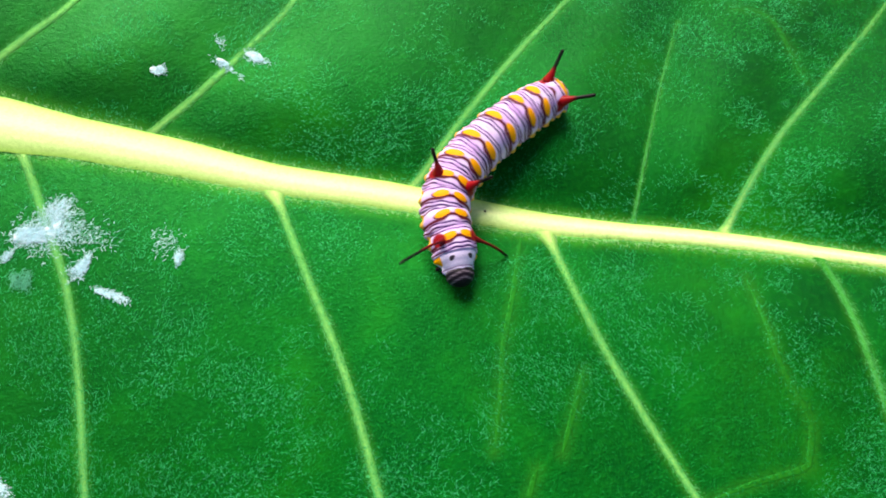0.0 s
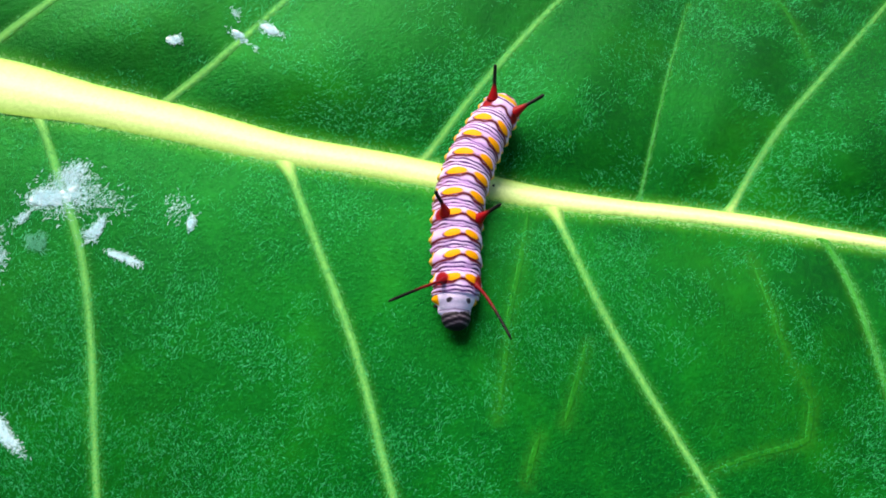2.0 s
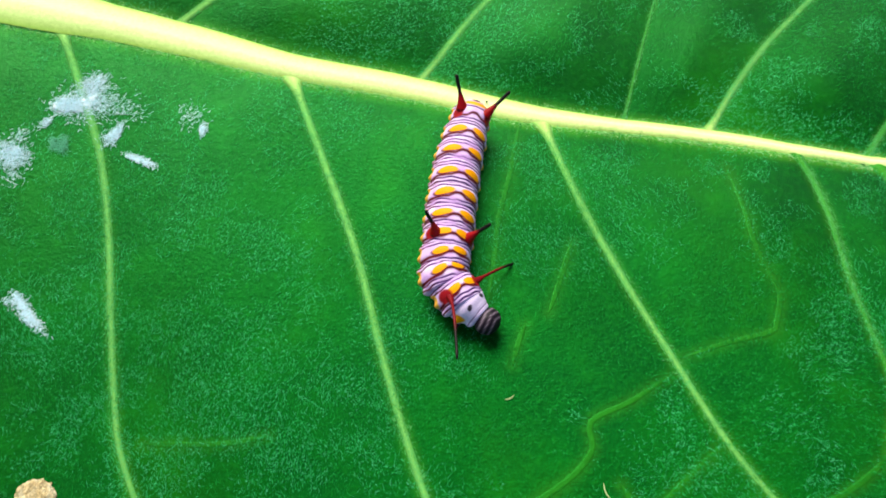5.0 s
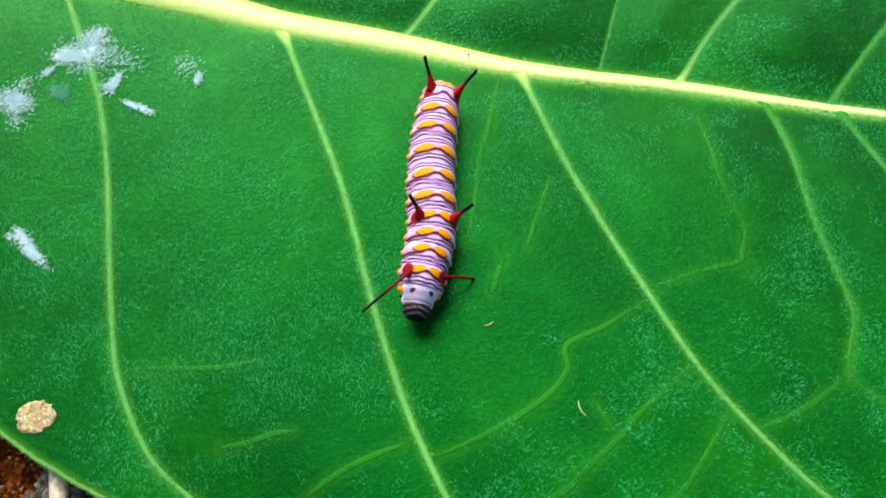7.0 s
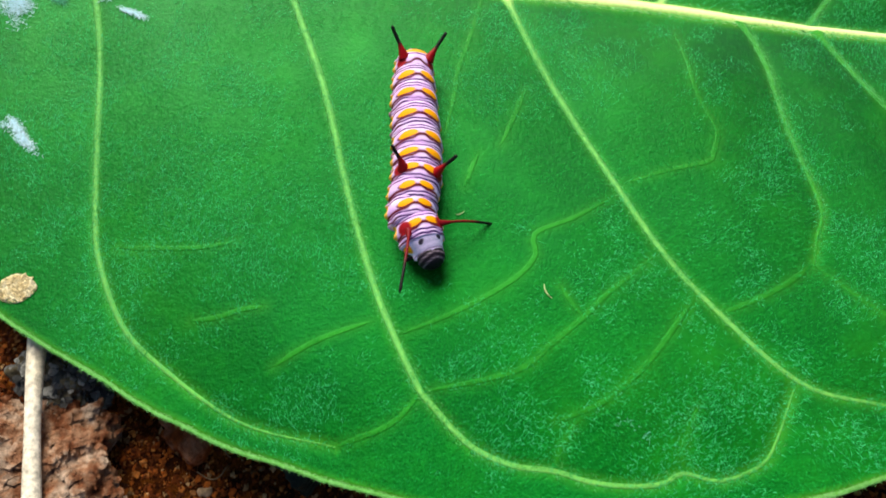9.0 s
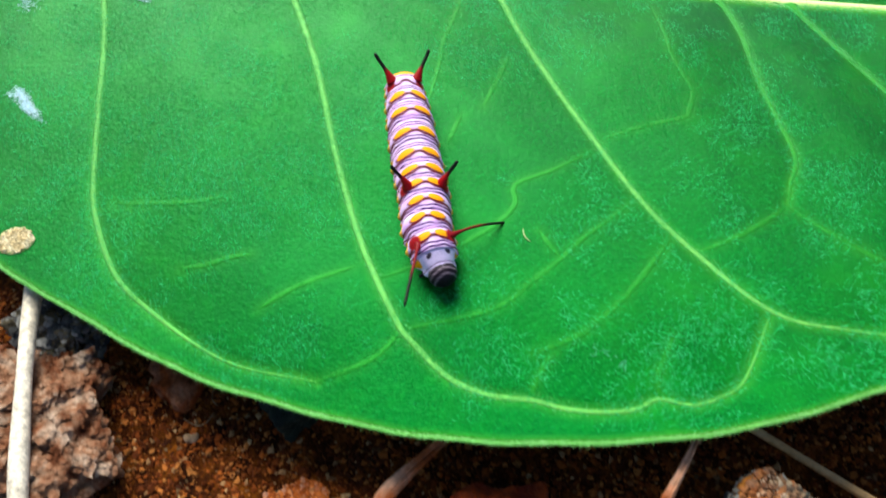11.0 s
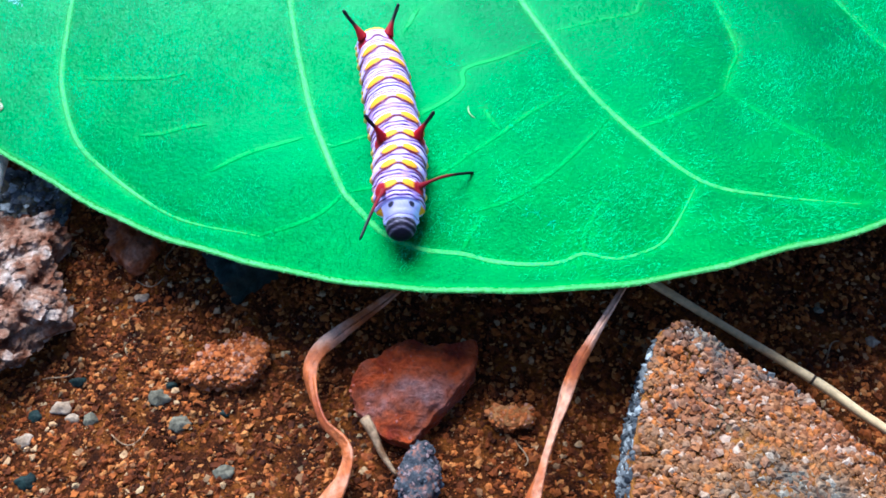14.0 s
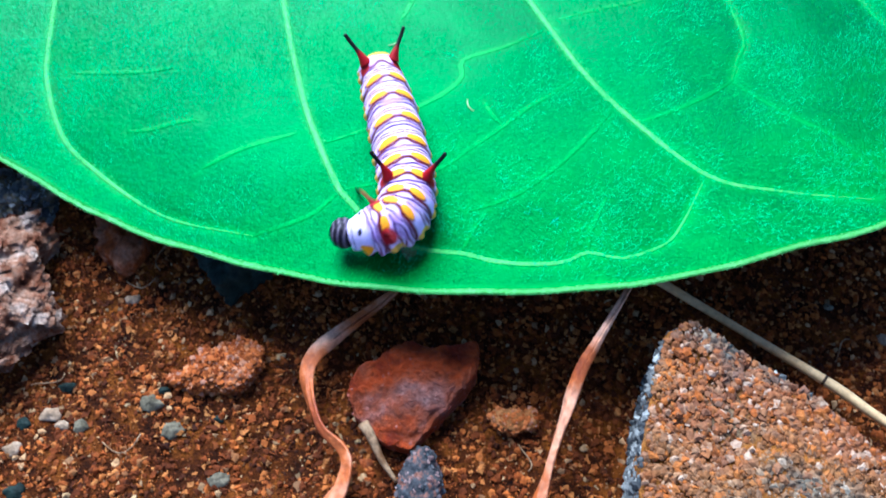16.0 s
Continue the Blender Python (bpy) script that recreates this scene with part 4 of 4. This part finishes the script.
        if kind in ("horned", "waist", "tail"):
            c = smooth_mix(c, (0.30, 0.006, 0.012), step(1.2 - ((theta - 54) / 22) ** 2 - ((Y - 0.025) / 0.08) ** 2, 0, 0.6))
        if kind == "tail":
            c = smooth_mix(c, (0.93, 0.42, 0.02), step(1.2 - ((theta) / 40) ** 2 - ((Y + 0.115) / 0.035) ** 2, 0, 0.5))
    ob = part(name, (verts, [f[::-1] for f in faces]), SKIN, parent)
    return paint(ob, "pigment", c)


def horn(name, length, thick, bend, black, parent, label, red=(0.30, 0.0015, 0.004), core=0.30, flare=0.5):
    """A fleshy horn along its own y axis, red at its swollen foot, black at the tip."""
    u = np.linspace(0, 1, 26)
    line = np.c_[0 * u, u * length, bend * (u**2) * length + 0.015 * np.sin(u * 5)]
    rad = thick * (core + (1 - core) * np.clip(1 - u / flare, 0, 1) ** 1.5)  * np.where(u > 0.94, np.sqrt(np.clip(1 - ((u - 0.94) / 0.065) ** 2, 0.02, 1)), 1)
    ob = part(name, tube(line, rad, 12), HORN, parent, label)
    w = np.repeat(u, 12)
    c = smooth_mix(np.tile(red, (len(w), 1)), (0.006, 0.003, 0.004), step(w, black - 0.12, black + 0.10))
    return paint(ob, "pigment", c)


def aim(out, ahead, up):
    """A pose whose y axis points along (out, ahead, up) of its segment."""
    y = Vector((out, ahead, up)).normalized()
    x = y.cross(Vector((0, 0, 1))).normalized()
    return Matrix((x, y, x.cross(y))).transposed().to_4x4()


caterpillar = thing("caterpillar", "lilac-banded caterpillar with yellow spots and red-black horns on a leaf", "caterpillar")
#           name, station, radius, half-length, kind
SEGMENTS = [("rump", -0.38, 0.155, 0.13, "rump"), ("tail_segment", 0, 0.236, 0.19, "tail"), ("body_segment", 1, 0.262, 0.20, "plain"), ("body_segment", 2, 0.278, 0.205, "plain"),
            ("body_segment", 3, 0.287, 0.21, "plain"), ("body_segment", 4, 0.290, 0.21, "plain"), ("body_segment", 5, 0.289, 0.195, "plain"), ("waist_segment", 6, 0.287, 0.18, "waist"),
            ("body_segment", 7, 0.284, 0.17, "short"), ("body_segment", 8, 0.278, 0.165, "short"), ("chest_segment", 9, 0.266, 0.165, "horned"), ("collar", 10, 0.226, 0.18, "collar")]
RINGS = [(body_ring(n, r, h, k, caterpillar, 3.1 * i), st) for i, (n, st, r, h, k) in enumerate(SEGMENTS)]


def head_capsule(parent):
    rows, cols = 30, 48
    lat, a = np.linspace(-math.pi / 2, math.pi / 2, rows), np.arange(cols) / cols * 2 * math.pi
    La, A = np.meshgrid(lat, a, indexing="ij")
    r = 0.152
    groove = 1 - 0.05 * np.exp(-((np.sin(A) * np.cos(La) / 0.12) ** 2)) * (np.cos(A) > 0)
    verts = np.stack([r * np.cos(La) * np.sin(A) * 1.06 * groove, r * 0.92 * np.sin(La), r * np.cos(La) * np.cos(A) * groove], -1).reshape(-1, 3)
    Y = verts[:, 1] - 0.25 * np.abs(verts[:, 0])
    c = np.tile(np.array(INK), (len(verts), 1))
    for p, w, s in ((-0.070, 0.010, 0.9), (-0.005, 0.008, 0.9), (0.060, 0.008, 0.9)):
        c = smooth_mix(c, (0.22, 0.17, 0.22), s * np.exp(-(((Y - p) / w) ** 2)) * (verts[:, 2] > -0.12))
    return paint(part("head", (verts, [f[::-1] for f in grid_faces(rows, cols, True)]), SHELL, parent, "glossy black head with pale arcs"), "pigment", c)


RINGS.append((head_capsule(caterpillar), 10.80))
chest, waist, tail = RINGS[10][0], RINGS[7][0], RINGS[1][0]
FRONT_HORNS = []
for side in (1, -1):
    FRONT_HORNS.append((side, horn("front_horn", 0.80, 0.064, -0.36, 0.60, chest, "long red front horn with a black tip", (0.17, 0.001, 0.005), 0.25, 0.26)))
    mid_horn = horn("middle_horn", 0.33, 0.070, 0.05, 0.46, waist, "short red middle horn with a black tip")
    mid_horn.matrix_basis = Matrix.Translation(Vector((side * 0.19, 0.02, 0.20)) * CM) @ aim(side * 0.50, -0.32, 0.70)
    rear_horn = horn("rear_horn", 0.41, 0.074, 0.05, 0.40, tail, "red rear horn with a black tip")
    rear_horn.matrix_basis = Matrix.Translation(Vector((side * 0.15, -0.03, 0.15)) * CM) @ aim(side * 0.42, -0.62, 0.52)


def foot(name, size, long, parent, x, y, material, tone):
    u = np.linspace(0, 1, 8)
    line = np.c_[0.10 * u * np.sign(x), 0 * u, -long * u]
    ob = part(name, tube(line, size * (1 - 0.35 * u), 10), material, parent)
    paint(ob, "pigment", np.tile(tone, (len(ob.data.vertices), 1)))
    ob.matrix_basis = Matrix.Translation(Vector((x, y, -0.16)) * CM)


for k in (4, 5, 6, 3):
    for side in (1, -1):
        foot("proleg", 0.065, 0.13, RINGS[k][0], side * 0.15, 0.0, SKIN, (0.30, 0.16, 0.2))
for k in (9, 10, 11):
    for side in (1, -1):
        foot("leg", 0.03, 0.12, RINGS[k][0], side * 0.07, 0.02, HORN, (0.02, 0.01, 0.015))


# ---- the ground ----
def soil_height(x, y):
    x, y = np.asarray(x, float), np.asarray(y, float)
    return np.array([-1.24 + 0.10 * rough_of((p, q, 0), 0.45) + 0.05 * rough_of((p, q, 3), 1.8) for p, q in zip(x.ravel(), y.ravel())]).reshape(x.shape)


spread = np.cumsum(0.1 * 1.32 ** np.arange(1, 40))
spread = spread[spread < 20000]
gx = np.r_[-6.5 - spread[::-1], np.arange(-6.5, 8.5, 0.07), 8.5 + spread]
gy = np.r_[-11 - spread[::-1], np.arange(-11, -3, 0.07), -3 + spread]
X, Y = np.meshgrid(gx, gy, indexing="ij")
near = (abs(X) < 40) & (abs(Y) < 40)
Z = np.full(X.shape, -1.24)
Z[near] = soil_height(X[near], Y[near])
grit = np.array([rough_of((p, q, 9), 7.0) for p, q in zip(X[near], Y[near])])
Z[near] += 0.02 * grit * (np.hypot(X[near], Y[near] + 7) < 12)
ground = part("ground", (np.stack([X, Y, Z], -1).reshape(-1, 3), [f[::-1] for f in grid_faces(len(gx), len(gy))]), SOIL)
tagged(ground, "reddish brown crumbly soil strewn with grit", "soil", kind="structure")
rng = np.random.default_rng(11)
n = 62000
p = np.c_[rng.uniform(-5.2, 7.2, n), rng.uniform(-10.6, -5.2, n)]
size = 0.007 + 0.034 * rng.random(n) ** 3.0
grains = part("soil_crumbs", scatter(np.c_[p, soil_height(p[:, 0], p[:, 1]) + size * 0.1], size, 0.8, 0.7, 12), GRAINS, None, "", False)
tagged(grains, "loose rust-brown and orange crumbs of soil", "soil", kind="stuff")

stone = tagged(part("stone", chunk(angular([(0.50, -8.12), (0.72, -7.80), (0.84, -7.76), (1.10, -7.55), (1.36, -7.58), (1.86, -7.53), (1.87, -7.80), (1.60, -8.20), (1.38, -8.48), (1.22, -8.66), (0.95, -8.57), (0.68, -8.38)]),
                                   -1.35, -0.92, 60, 160, 0.055, 2.4, 1.0, 0.02, (0.03, 0.20), 0.86), REDROCK), "angular reddish brown stone half sunk in soil", "stone")
crust(stone, 260, 0.016, REDGRIT, "rust-red and purple specks of the stone", 71, 0.3)
clod = tagged(part("clod", chunk([(-4.6, -6.3), (-3.96, -6.35), (-3.45, -6.30), (-3.2, -6.45), (-3.3, -6.8), (-3.0, -7.1), (-2.76, -7.5), (-2.98, -7.62), (-3.2, -8.1), (-3.7, -8.0), (-4.4, -8.2), (-4.9, -7.2)],
                                 -1.35, -0.72, 60, 160, 0.2, 2.0, 5.0, 0.1, (0, 0), 0.8), BARK), "crumbly grey-brown clod of dry matter on soil", "clod")
rng = np.random.default_rng(61)
body = np.array([v.co[:] for v in clod.data.vertices]) / CM
spots = body[rng.integers(int(0.25 * len(body)), len(body), 2600)] + rng.normal(0, 0.015, (2600, 3))
tagged(part("clod_grit", scatter(spots, 0.012 + 0.06 * rng.random(2600) ** 3, 0.28, 0.6, 62, 1.5), BARK, clod, "flaky crumbs of the clod", False), kind="stuff")
red_clod = tagged(part("clod", chunk([(-1.45, -8.02), (-1.2, -7.86), (-0.85, -7.58), (-0.58, -7.62), (-0.52, -7.9), (-0.66, -8.08), (-1.0, -8.1), (-1.3, -8.12)],
                                     -1.3, -1.04, 40, 110, 0.09, 4.0, 9.0, 0.05, (0, 0), 0.7), RUST), "crumbling rust-red clod pressed into the soil", "clod")
crust(red_clod, 1500, 0.032, RUSTGRIT, "loose crumbs of the clod", 72)
shade_clod = tagged(part("clod", chunk([(-4.5, -5.7), (-4.1, -5.5), (-3.7, -5.55), (-3.4, -5.75), (-3.5, -6.05), (-3.8, -6.2), (-4.2, -6.15)], -1.35, -0.95, 30, 100, 0.14, 3.0, 27.0, 0.1, (0, 0), 0.75), GREYSTONE),
                    "dark grey crumbly clod under the leaf's rim", "clod")
crust(shade_clod, 700, 0.06, GREYGRIT, "grey crumbs of the clod", 75, 0.4)
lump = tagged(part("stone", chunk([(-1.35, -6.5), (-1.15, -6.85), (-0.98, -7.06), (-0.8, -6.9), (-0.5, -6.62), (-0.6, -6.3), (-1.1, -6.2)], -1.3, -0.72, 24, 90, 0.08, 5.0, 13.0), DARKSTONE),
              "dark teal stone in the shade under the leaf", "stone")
brown_lump = tagged(part("clod", chunk([(-2.6, -6.5), (-2.3, -6.75), (-2.15, -6.6), (-2.1, -6.2), (-2.4, -5.95), (-2.7, -6.1)], -1.3, -0.95, 14, 70, 0.08, 3.5, 15.0), RUST),
                    "dull brown clod near the leaf's shade", "clod")
orange = tagged(part("stone", chunk([(2.03, -8.24), (2.1, -8.17), (2.3, -8.18), (2.45, -8.17), (2.46, -8.33), (2.3, -8.36), (2.12, -8.36)], -1.3, -1.12, 12, 60, 0.03, 6.0, 17.0),
                     grainy("orange_stone", [(0.3, (0.24, 0.07, 0.012)), (0.7, (0.46, 0.20, 0.06))], 4.0, 18.0, 0.9, 0.8, 0.03)), "small flat orange stone on the soil", "stone")
crust(orange, 260, 0.030, RUSTGRIT, "loose crumbs of the stone", 74)
dark = tagged(part("stone", chunk([(1.31, -8.62), (1.42, -8.66), (1.50, -8.8), (1.56, -9.0), (1.50, -9.2), (1.36, -9.3), (1.2, -9.15), (1.16, -8.96), (1.24, -8.75)], -1.35, -1.0, 14, 64, 0.04, 6.0, 19.0), SPECKLED),
              "dark speckled stone below the reddish stone", "stone")
crust(dark, 260, 0.03, DARKGRIT, "pink and grey specks of the stone", 73)

BLOCK = [(3.87, -7.55), (3.66, -7.70), (3.56, -7.95), (3.44, -8.41), (3.30, -9.36), (3.2, -11.0), (4.6, -12.2), (7.6, -11.6), (7.2, -10.0), (6.2, -9.4), (5.43, -8.74), (4.92, -8.24), (4.32, -7.84), (4.06, -7.62)]
block = thing("mortar_chunk", "broken chunk of coarse mortar with orange and grey grit", "rubble")
shape = chunk(BLOCK, -1.5, -0.2, 60, 200, 0.05, 3.0, 23.0, 0.03, (-0.03, 0.0), 0.93)
part("mortar", shape, MORTAR, block)
rng = np.random.default_rng(31)
line = curve(BLOCK, 0.05, True)
mid = line.mean(0)
q = line[rng.integers(0, len(line), 26000)]
grow = np.sqrt(rng.uniform(0.0, 1.0, 26000))
spots = mid + (q - mid) * grow[:, None] * 0.998
spots = spots[(spots[:, 1] > -10.2)]
size = 0.010 + 0.036 * rng.random(len(spots)) ** 2.2
zt = -0.215 - 0.03 * (spots[:, 0] - mid[0]) + np.array([0.05 * rough_of((a, b, -0.2), 3.0, 23.0) for a, b in spots])
side = line[rng.integers(0, len(line), 4500)]
side = side[side[:, 1] > -10.2]
zs = rng.uniform(-1.2, -0.25, len(side))
grit_places, grit_sizes = np.c_[spots, zt - 0.012], size
tagged(part("grit", scatter(grit_places, grit_sizes, 0.8, 0.45, 33), GRIT, block, "coarse sand grains set in the mortar", False), kind="stuff")
tagged(part("side_grit", scatter(np.c_[side, zs], 0.015 + 0.04 * rng.random(len(side)) ** 2, 0.8, 0.45, 34), GREYGRIT, block, "grey cement grains on the broken face", False), kind="stuff")

PEBBLES = [  # x, y, size, material, words
    (-2.12, -7.06, 0.10, PALESTONE, "small pale pebble on soil"), (-1.55, -8.30, 0.14, GREYSTONE, "grey-green pebble on soil"), (-1.26, -8.56, 0.14, GREYSTONE, "dull olive pebble on soil"),
    (-2.62, -8.45, 0.14, PALESTONE, "cream pebble on soil"), (-2.46, -8.57, 0.09, PALESTONE, "buff pebble on soil"), (-2.87, -8.86, 0.11, PALESTONE, "pinkish white pebble on soil"),
    (-2.57, -8.13, 0.11, DARKSTONE, "dark teal pebble on soil"), (-2.88, -8.58, 0.10, DARKSTONE, "dark teal pebble on soil"), (-2.27, -8.57, 0.10, GREYSTONE, "dull grey pebble on soil"),
    (-1.46, -8.14, 0.08, DARKSTONE, "dark pebble beside a rust-red clod"), (-0.81, -8.41, 0.07, DARKSTONE, "small dark grey pebble on soil"), (-2.68, -9.29, 0.13, DARKSTONE, "dark stone chip on soil"),
    (-0.67, -9.04, 0.13, GREYSTONE, "flat grey stone chip on soil"), (0.78, -8.78, 0.09, RUST, "small red pebble below a stone"),
    (6.2, -7.1, 0.09, PALESTONE, "pale pebble in the leaf's shade"), (5.7, -6.7, 0.08, GREYSTONE, "grey pebble in the leaf's shade"),
]
for k, (x, y, r, material, words) in enumerate(PEBBLES):
    r = 0.84 * r
    ring = [(x + r * math.cos(a) * (1 + 0.22 * math.sin(3 * a + k)), y + 0.78 * r * math.sin(a) * (1 + 0.2 * math.cos(2 * a + 2 * k))) for a in np.arange(8) * math.pi / 4]
    ground_z = float(soil_height([x], [y])[0])
    tagged(part("pebble", chunk(angular(ring), ground_z - 0.05, ground_z + 0.6 * r, 12, 40, 0.16 * r, 9.0, 40.0 + k, 0.2, (0, 0), 0.6), material), words, "pebble", "pebbles on the soil")


def stalk(name, points, radius, material, words, category, knots=()):
    line = curve(points, 0.12)
    ob = thing(name, words, category)
    wave = radius * (1 + 0.10 * np.sin(np.arange(len(line)) * 0.35))
    part("stalk", tube(line, wave, 12), material, ob)
    for k in knots:
        i = int(k * (len(line) - 2))
        part("joint", tube([line[i], line[i] + 0.25 * (line[i + 1] - line[i])], radius * 1.12, 12), STEMDARK, ob, "dark joint of the stalk")
    return ob


STEMDARK = grainy("dark_joint", [(0.3, (0.04, 0.025, 0.015)), (0.7, (0.10, 0.06, 0.04))], 4.0, 18.0, 0.7, 0.3, 0.01)
stalk("straw", [(-4.25, -4.9, -0.62), (-4.13, -5.55, -0.6), (-3.91, -6.52, -0.58), (-3.54, -7.94, -0.62), (-3.35, -8.7, -0.9)], 0.095, STRAW, "pale dry straw leaning out from under the leaf", "straw")
stalk("plant_stem", [(3.1, -6.15, -0.98), (3.84, -6.71, -0.93), (4.6, -7.25, -0.90), (5.41, -7.82, -0.88), (5.87, -8.21, -0.86), (7.2, -9.2, -0.80)], 0.047, STEM, "thin brown dry stem lying past a mortar chunk", "stem", (0.55,))


def dry_strip(points, widths, curl, words):
    """A shrivelled leaf strip: a folded ribbon with some thickness."""
    line = curve(points, 0.07)
    w = np.interp(np.linspace(0, 1, len(line)), np.linspace(0, 1, len(widths)), widths)
    way = np.gradient(line, axis=0)
    way /= np.linalg.norm(way, axis=1)[:, None]
    side = np.cross(way, (0, 0, 1.0))
    side /= np.linalg.norm(side, axis=1)[:, None]
    up = np.cross(side, way)
    turn = curl * np.sin(np.linspace(0.6, 7.5, len(line)))
    ob = thing("dry_leaf_strip", words, "dry leaf", "dry strips")
    for half in (-1, 1):
        across = np.linspace(0, 1, 8) * half
        rowsv = []
        for k in range(len(line)):
            c, q = math.cos(turn[k]), math.sin(turn[k])
            a, b = c * side[k] + q * up[k], c * up[k] - q * side[k]
            fray = 1 + 0.35 * noise.noise(Vector((k * 0.16, half * 3.0, len(line) * 0.1)))
            fold = -(0.22 + 0.2 * half * math.sin(k * 0.09)) * w[k] * abs(across) ** 1.4 + 0.10 * w[k] * np.array([noise.noise(Vector((k * 0.11, 2.2 * q2, 7.0 * half))) for q2 in across]) * abs(across)
            rowsv.append(line[k] + 0.5 * w[k] * fray * across[:, None] * a + fold[:, None] * b)
        flap = part("folded_half", (np.concatenate(rowsv), grid_faces(len(line), 8)), CURL, ob)
        m = flap.modifiers.new("thickness", "SOLIDIFY")
        m.thickness = 0.025 * CM
    return ob


dry_strip([(0.95, -6.8, -1.1), (0.74, -7.11, -1.0), (0.35, -7.53, -0.95), (0.10, -7.95, -0.92), (0.30, -8.53, -0.92), (0.60, -8.86, -0.95), (0.45, -9.4, -1.0), (0.25, -10.2, -1.1)],
          [0.06, 0.12, 0.16, 0.15, 0.21, 0.27, 0.30, 0.28], 1.15, "twisted orange-brown dry leaf strip on the soil")
dry_strip([(3.42, -7.0, -0.25), (3.20, -7.41, -0.22), (2.99, -7.77, -0.32), (2.75, -8.25, -0.60), (2.45, -9.23, -0.92), (2.2, -10.2, -1.1)],
          [0.02, 0.07, 0.14, 0.15, 0.18, 0.21], 0.8, "narrow orange-brown dry leaf strip rising from the soil")
twig = tagged(part("twig", tube(curve([(0.74, -8.44, -1.02), (0.84, -8.58, -1.04), (0.96, -8.78, -1.10), (1.12, -8.97, -1.15)], 0.04), np.linspace(0.06, 0.02, len(curve([(0.74, -8.44, -1.02), (0.84, -8.58, -1.04), (0.96, -8.78, -1.10), (1.12, -8.97, -1.15)], 0.04))), 8), HUSK),
              "short pale husk lying against a stone", "twig")
rng = np.random.default_rng(77)
for k, (x, y, a, r) in enumerate([(-1.9, -6.75, 200, 0.35), (-1.75, -6.6, 120, 0.5), (-2.85, -8.2, 60, 0.3), (-1.95, -8.75, 15, 0.4), (2.35, -8.75, 80, 0.25), (5.6, -7.3, 20, 0.3)]):
    u = np.linspace(0, 1, 16)
    c, q = math.cos(radians(a)), math.sin(radians(a))
    bendy = 0.35 * r * np.sin(u * 3.4 + k)
    flat = np.c_[x + r * u * c - bendy * q, y + r * u * q + bendy * c]
    root = part("root_fibre", tube(np.c_[flat, soil_height(flat[:, 0], flat[:, 1]) + 0.03], 0.008, 6), HUSK)
    tagged(root, "thin dry root fibre curling over the soil", "root", "root fibres")


# ---- movement ----
def motions():
    """The caterpillar crawls down over the midrib to the leaf's rim, swinging its head and front horns."""
    stations = [st for _, st in RINGS]
    poses = [spine(RIDGE[k], LEAN[k], stations) for k in range(len(TIMES))]
    origins = [Vector(p[7][0]) * CM for p in poses]
    walk(caterpillar, [(t, Matrix.Translation(o)) for t, o in zip(TIMES, origins)])
    for i, (ob, _) in enumerate(RINGS):
        rows = []
        for t, p, o in zip(TIMES, poses, origins):
            c, r, f, u = p[i]
            m = Matrix((r, f, u)).transposed().to_4x4()
            m.translation = Vector(c) * CM - o
            rows.append((t, m))
        walk(ob, rows)
    for (side, ob), turns in zip(FRONT_HORNS, (RIGHT_HORN, LEFT_HORN)):
        foot_at = Matrix.Translation(Vector((side * 0.15, 0.03, 0.13)) * CM)
        rows = []
        for t, (yaw, lift) in zip(TIMES, turns):
            rows.append((t, foot_at @ pose(0, 0, 0, 0, 0, -yaw) @ pose(0, 0, 0, lift + 11)))
        walk(ob, rows)


motions()
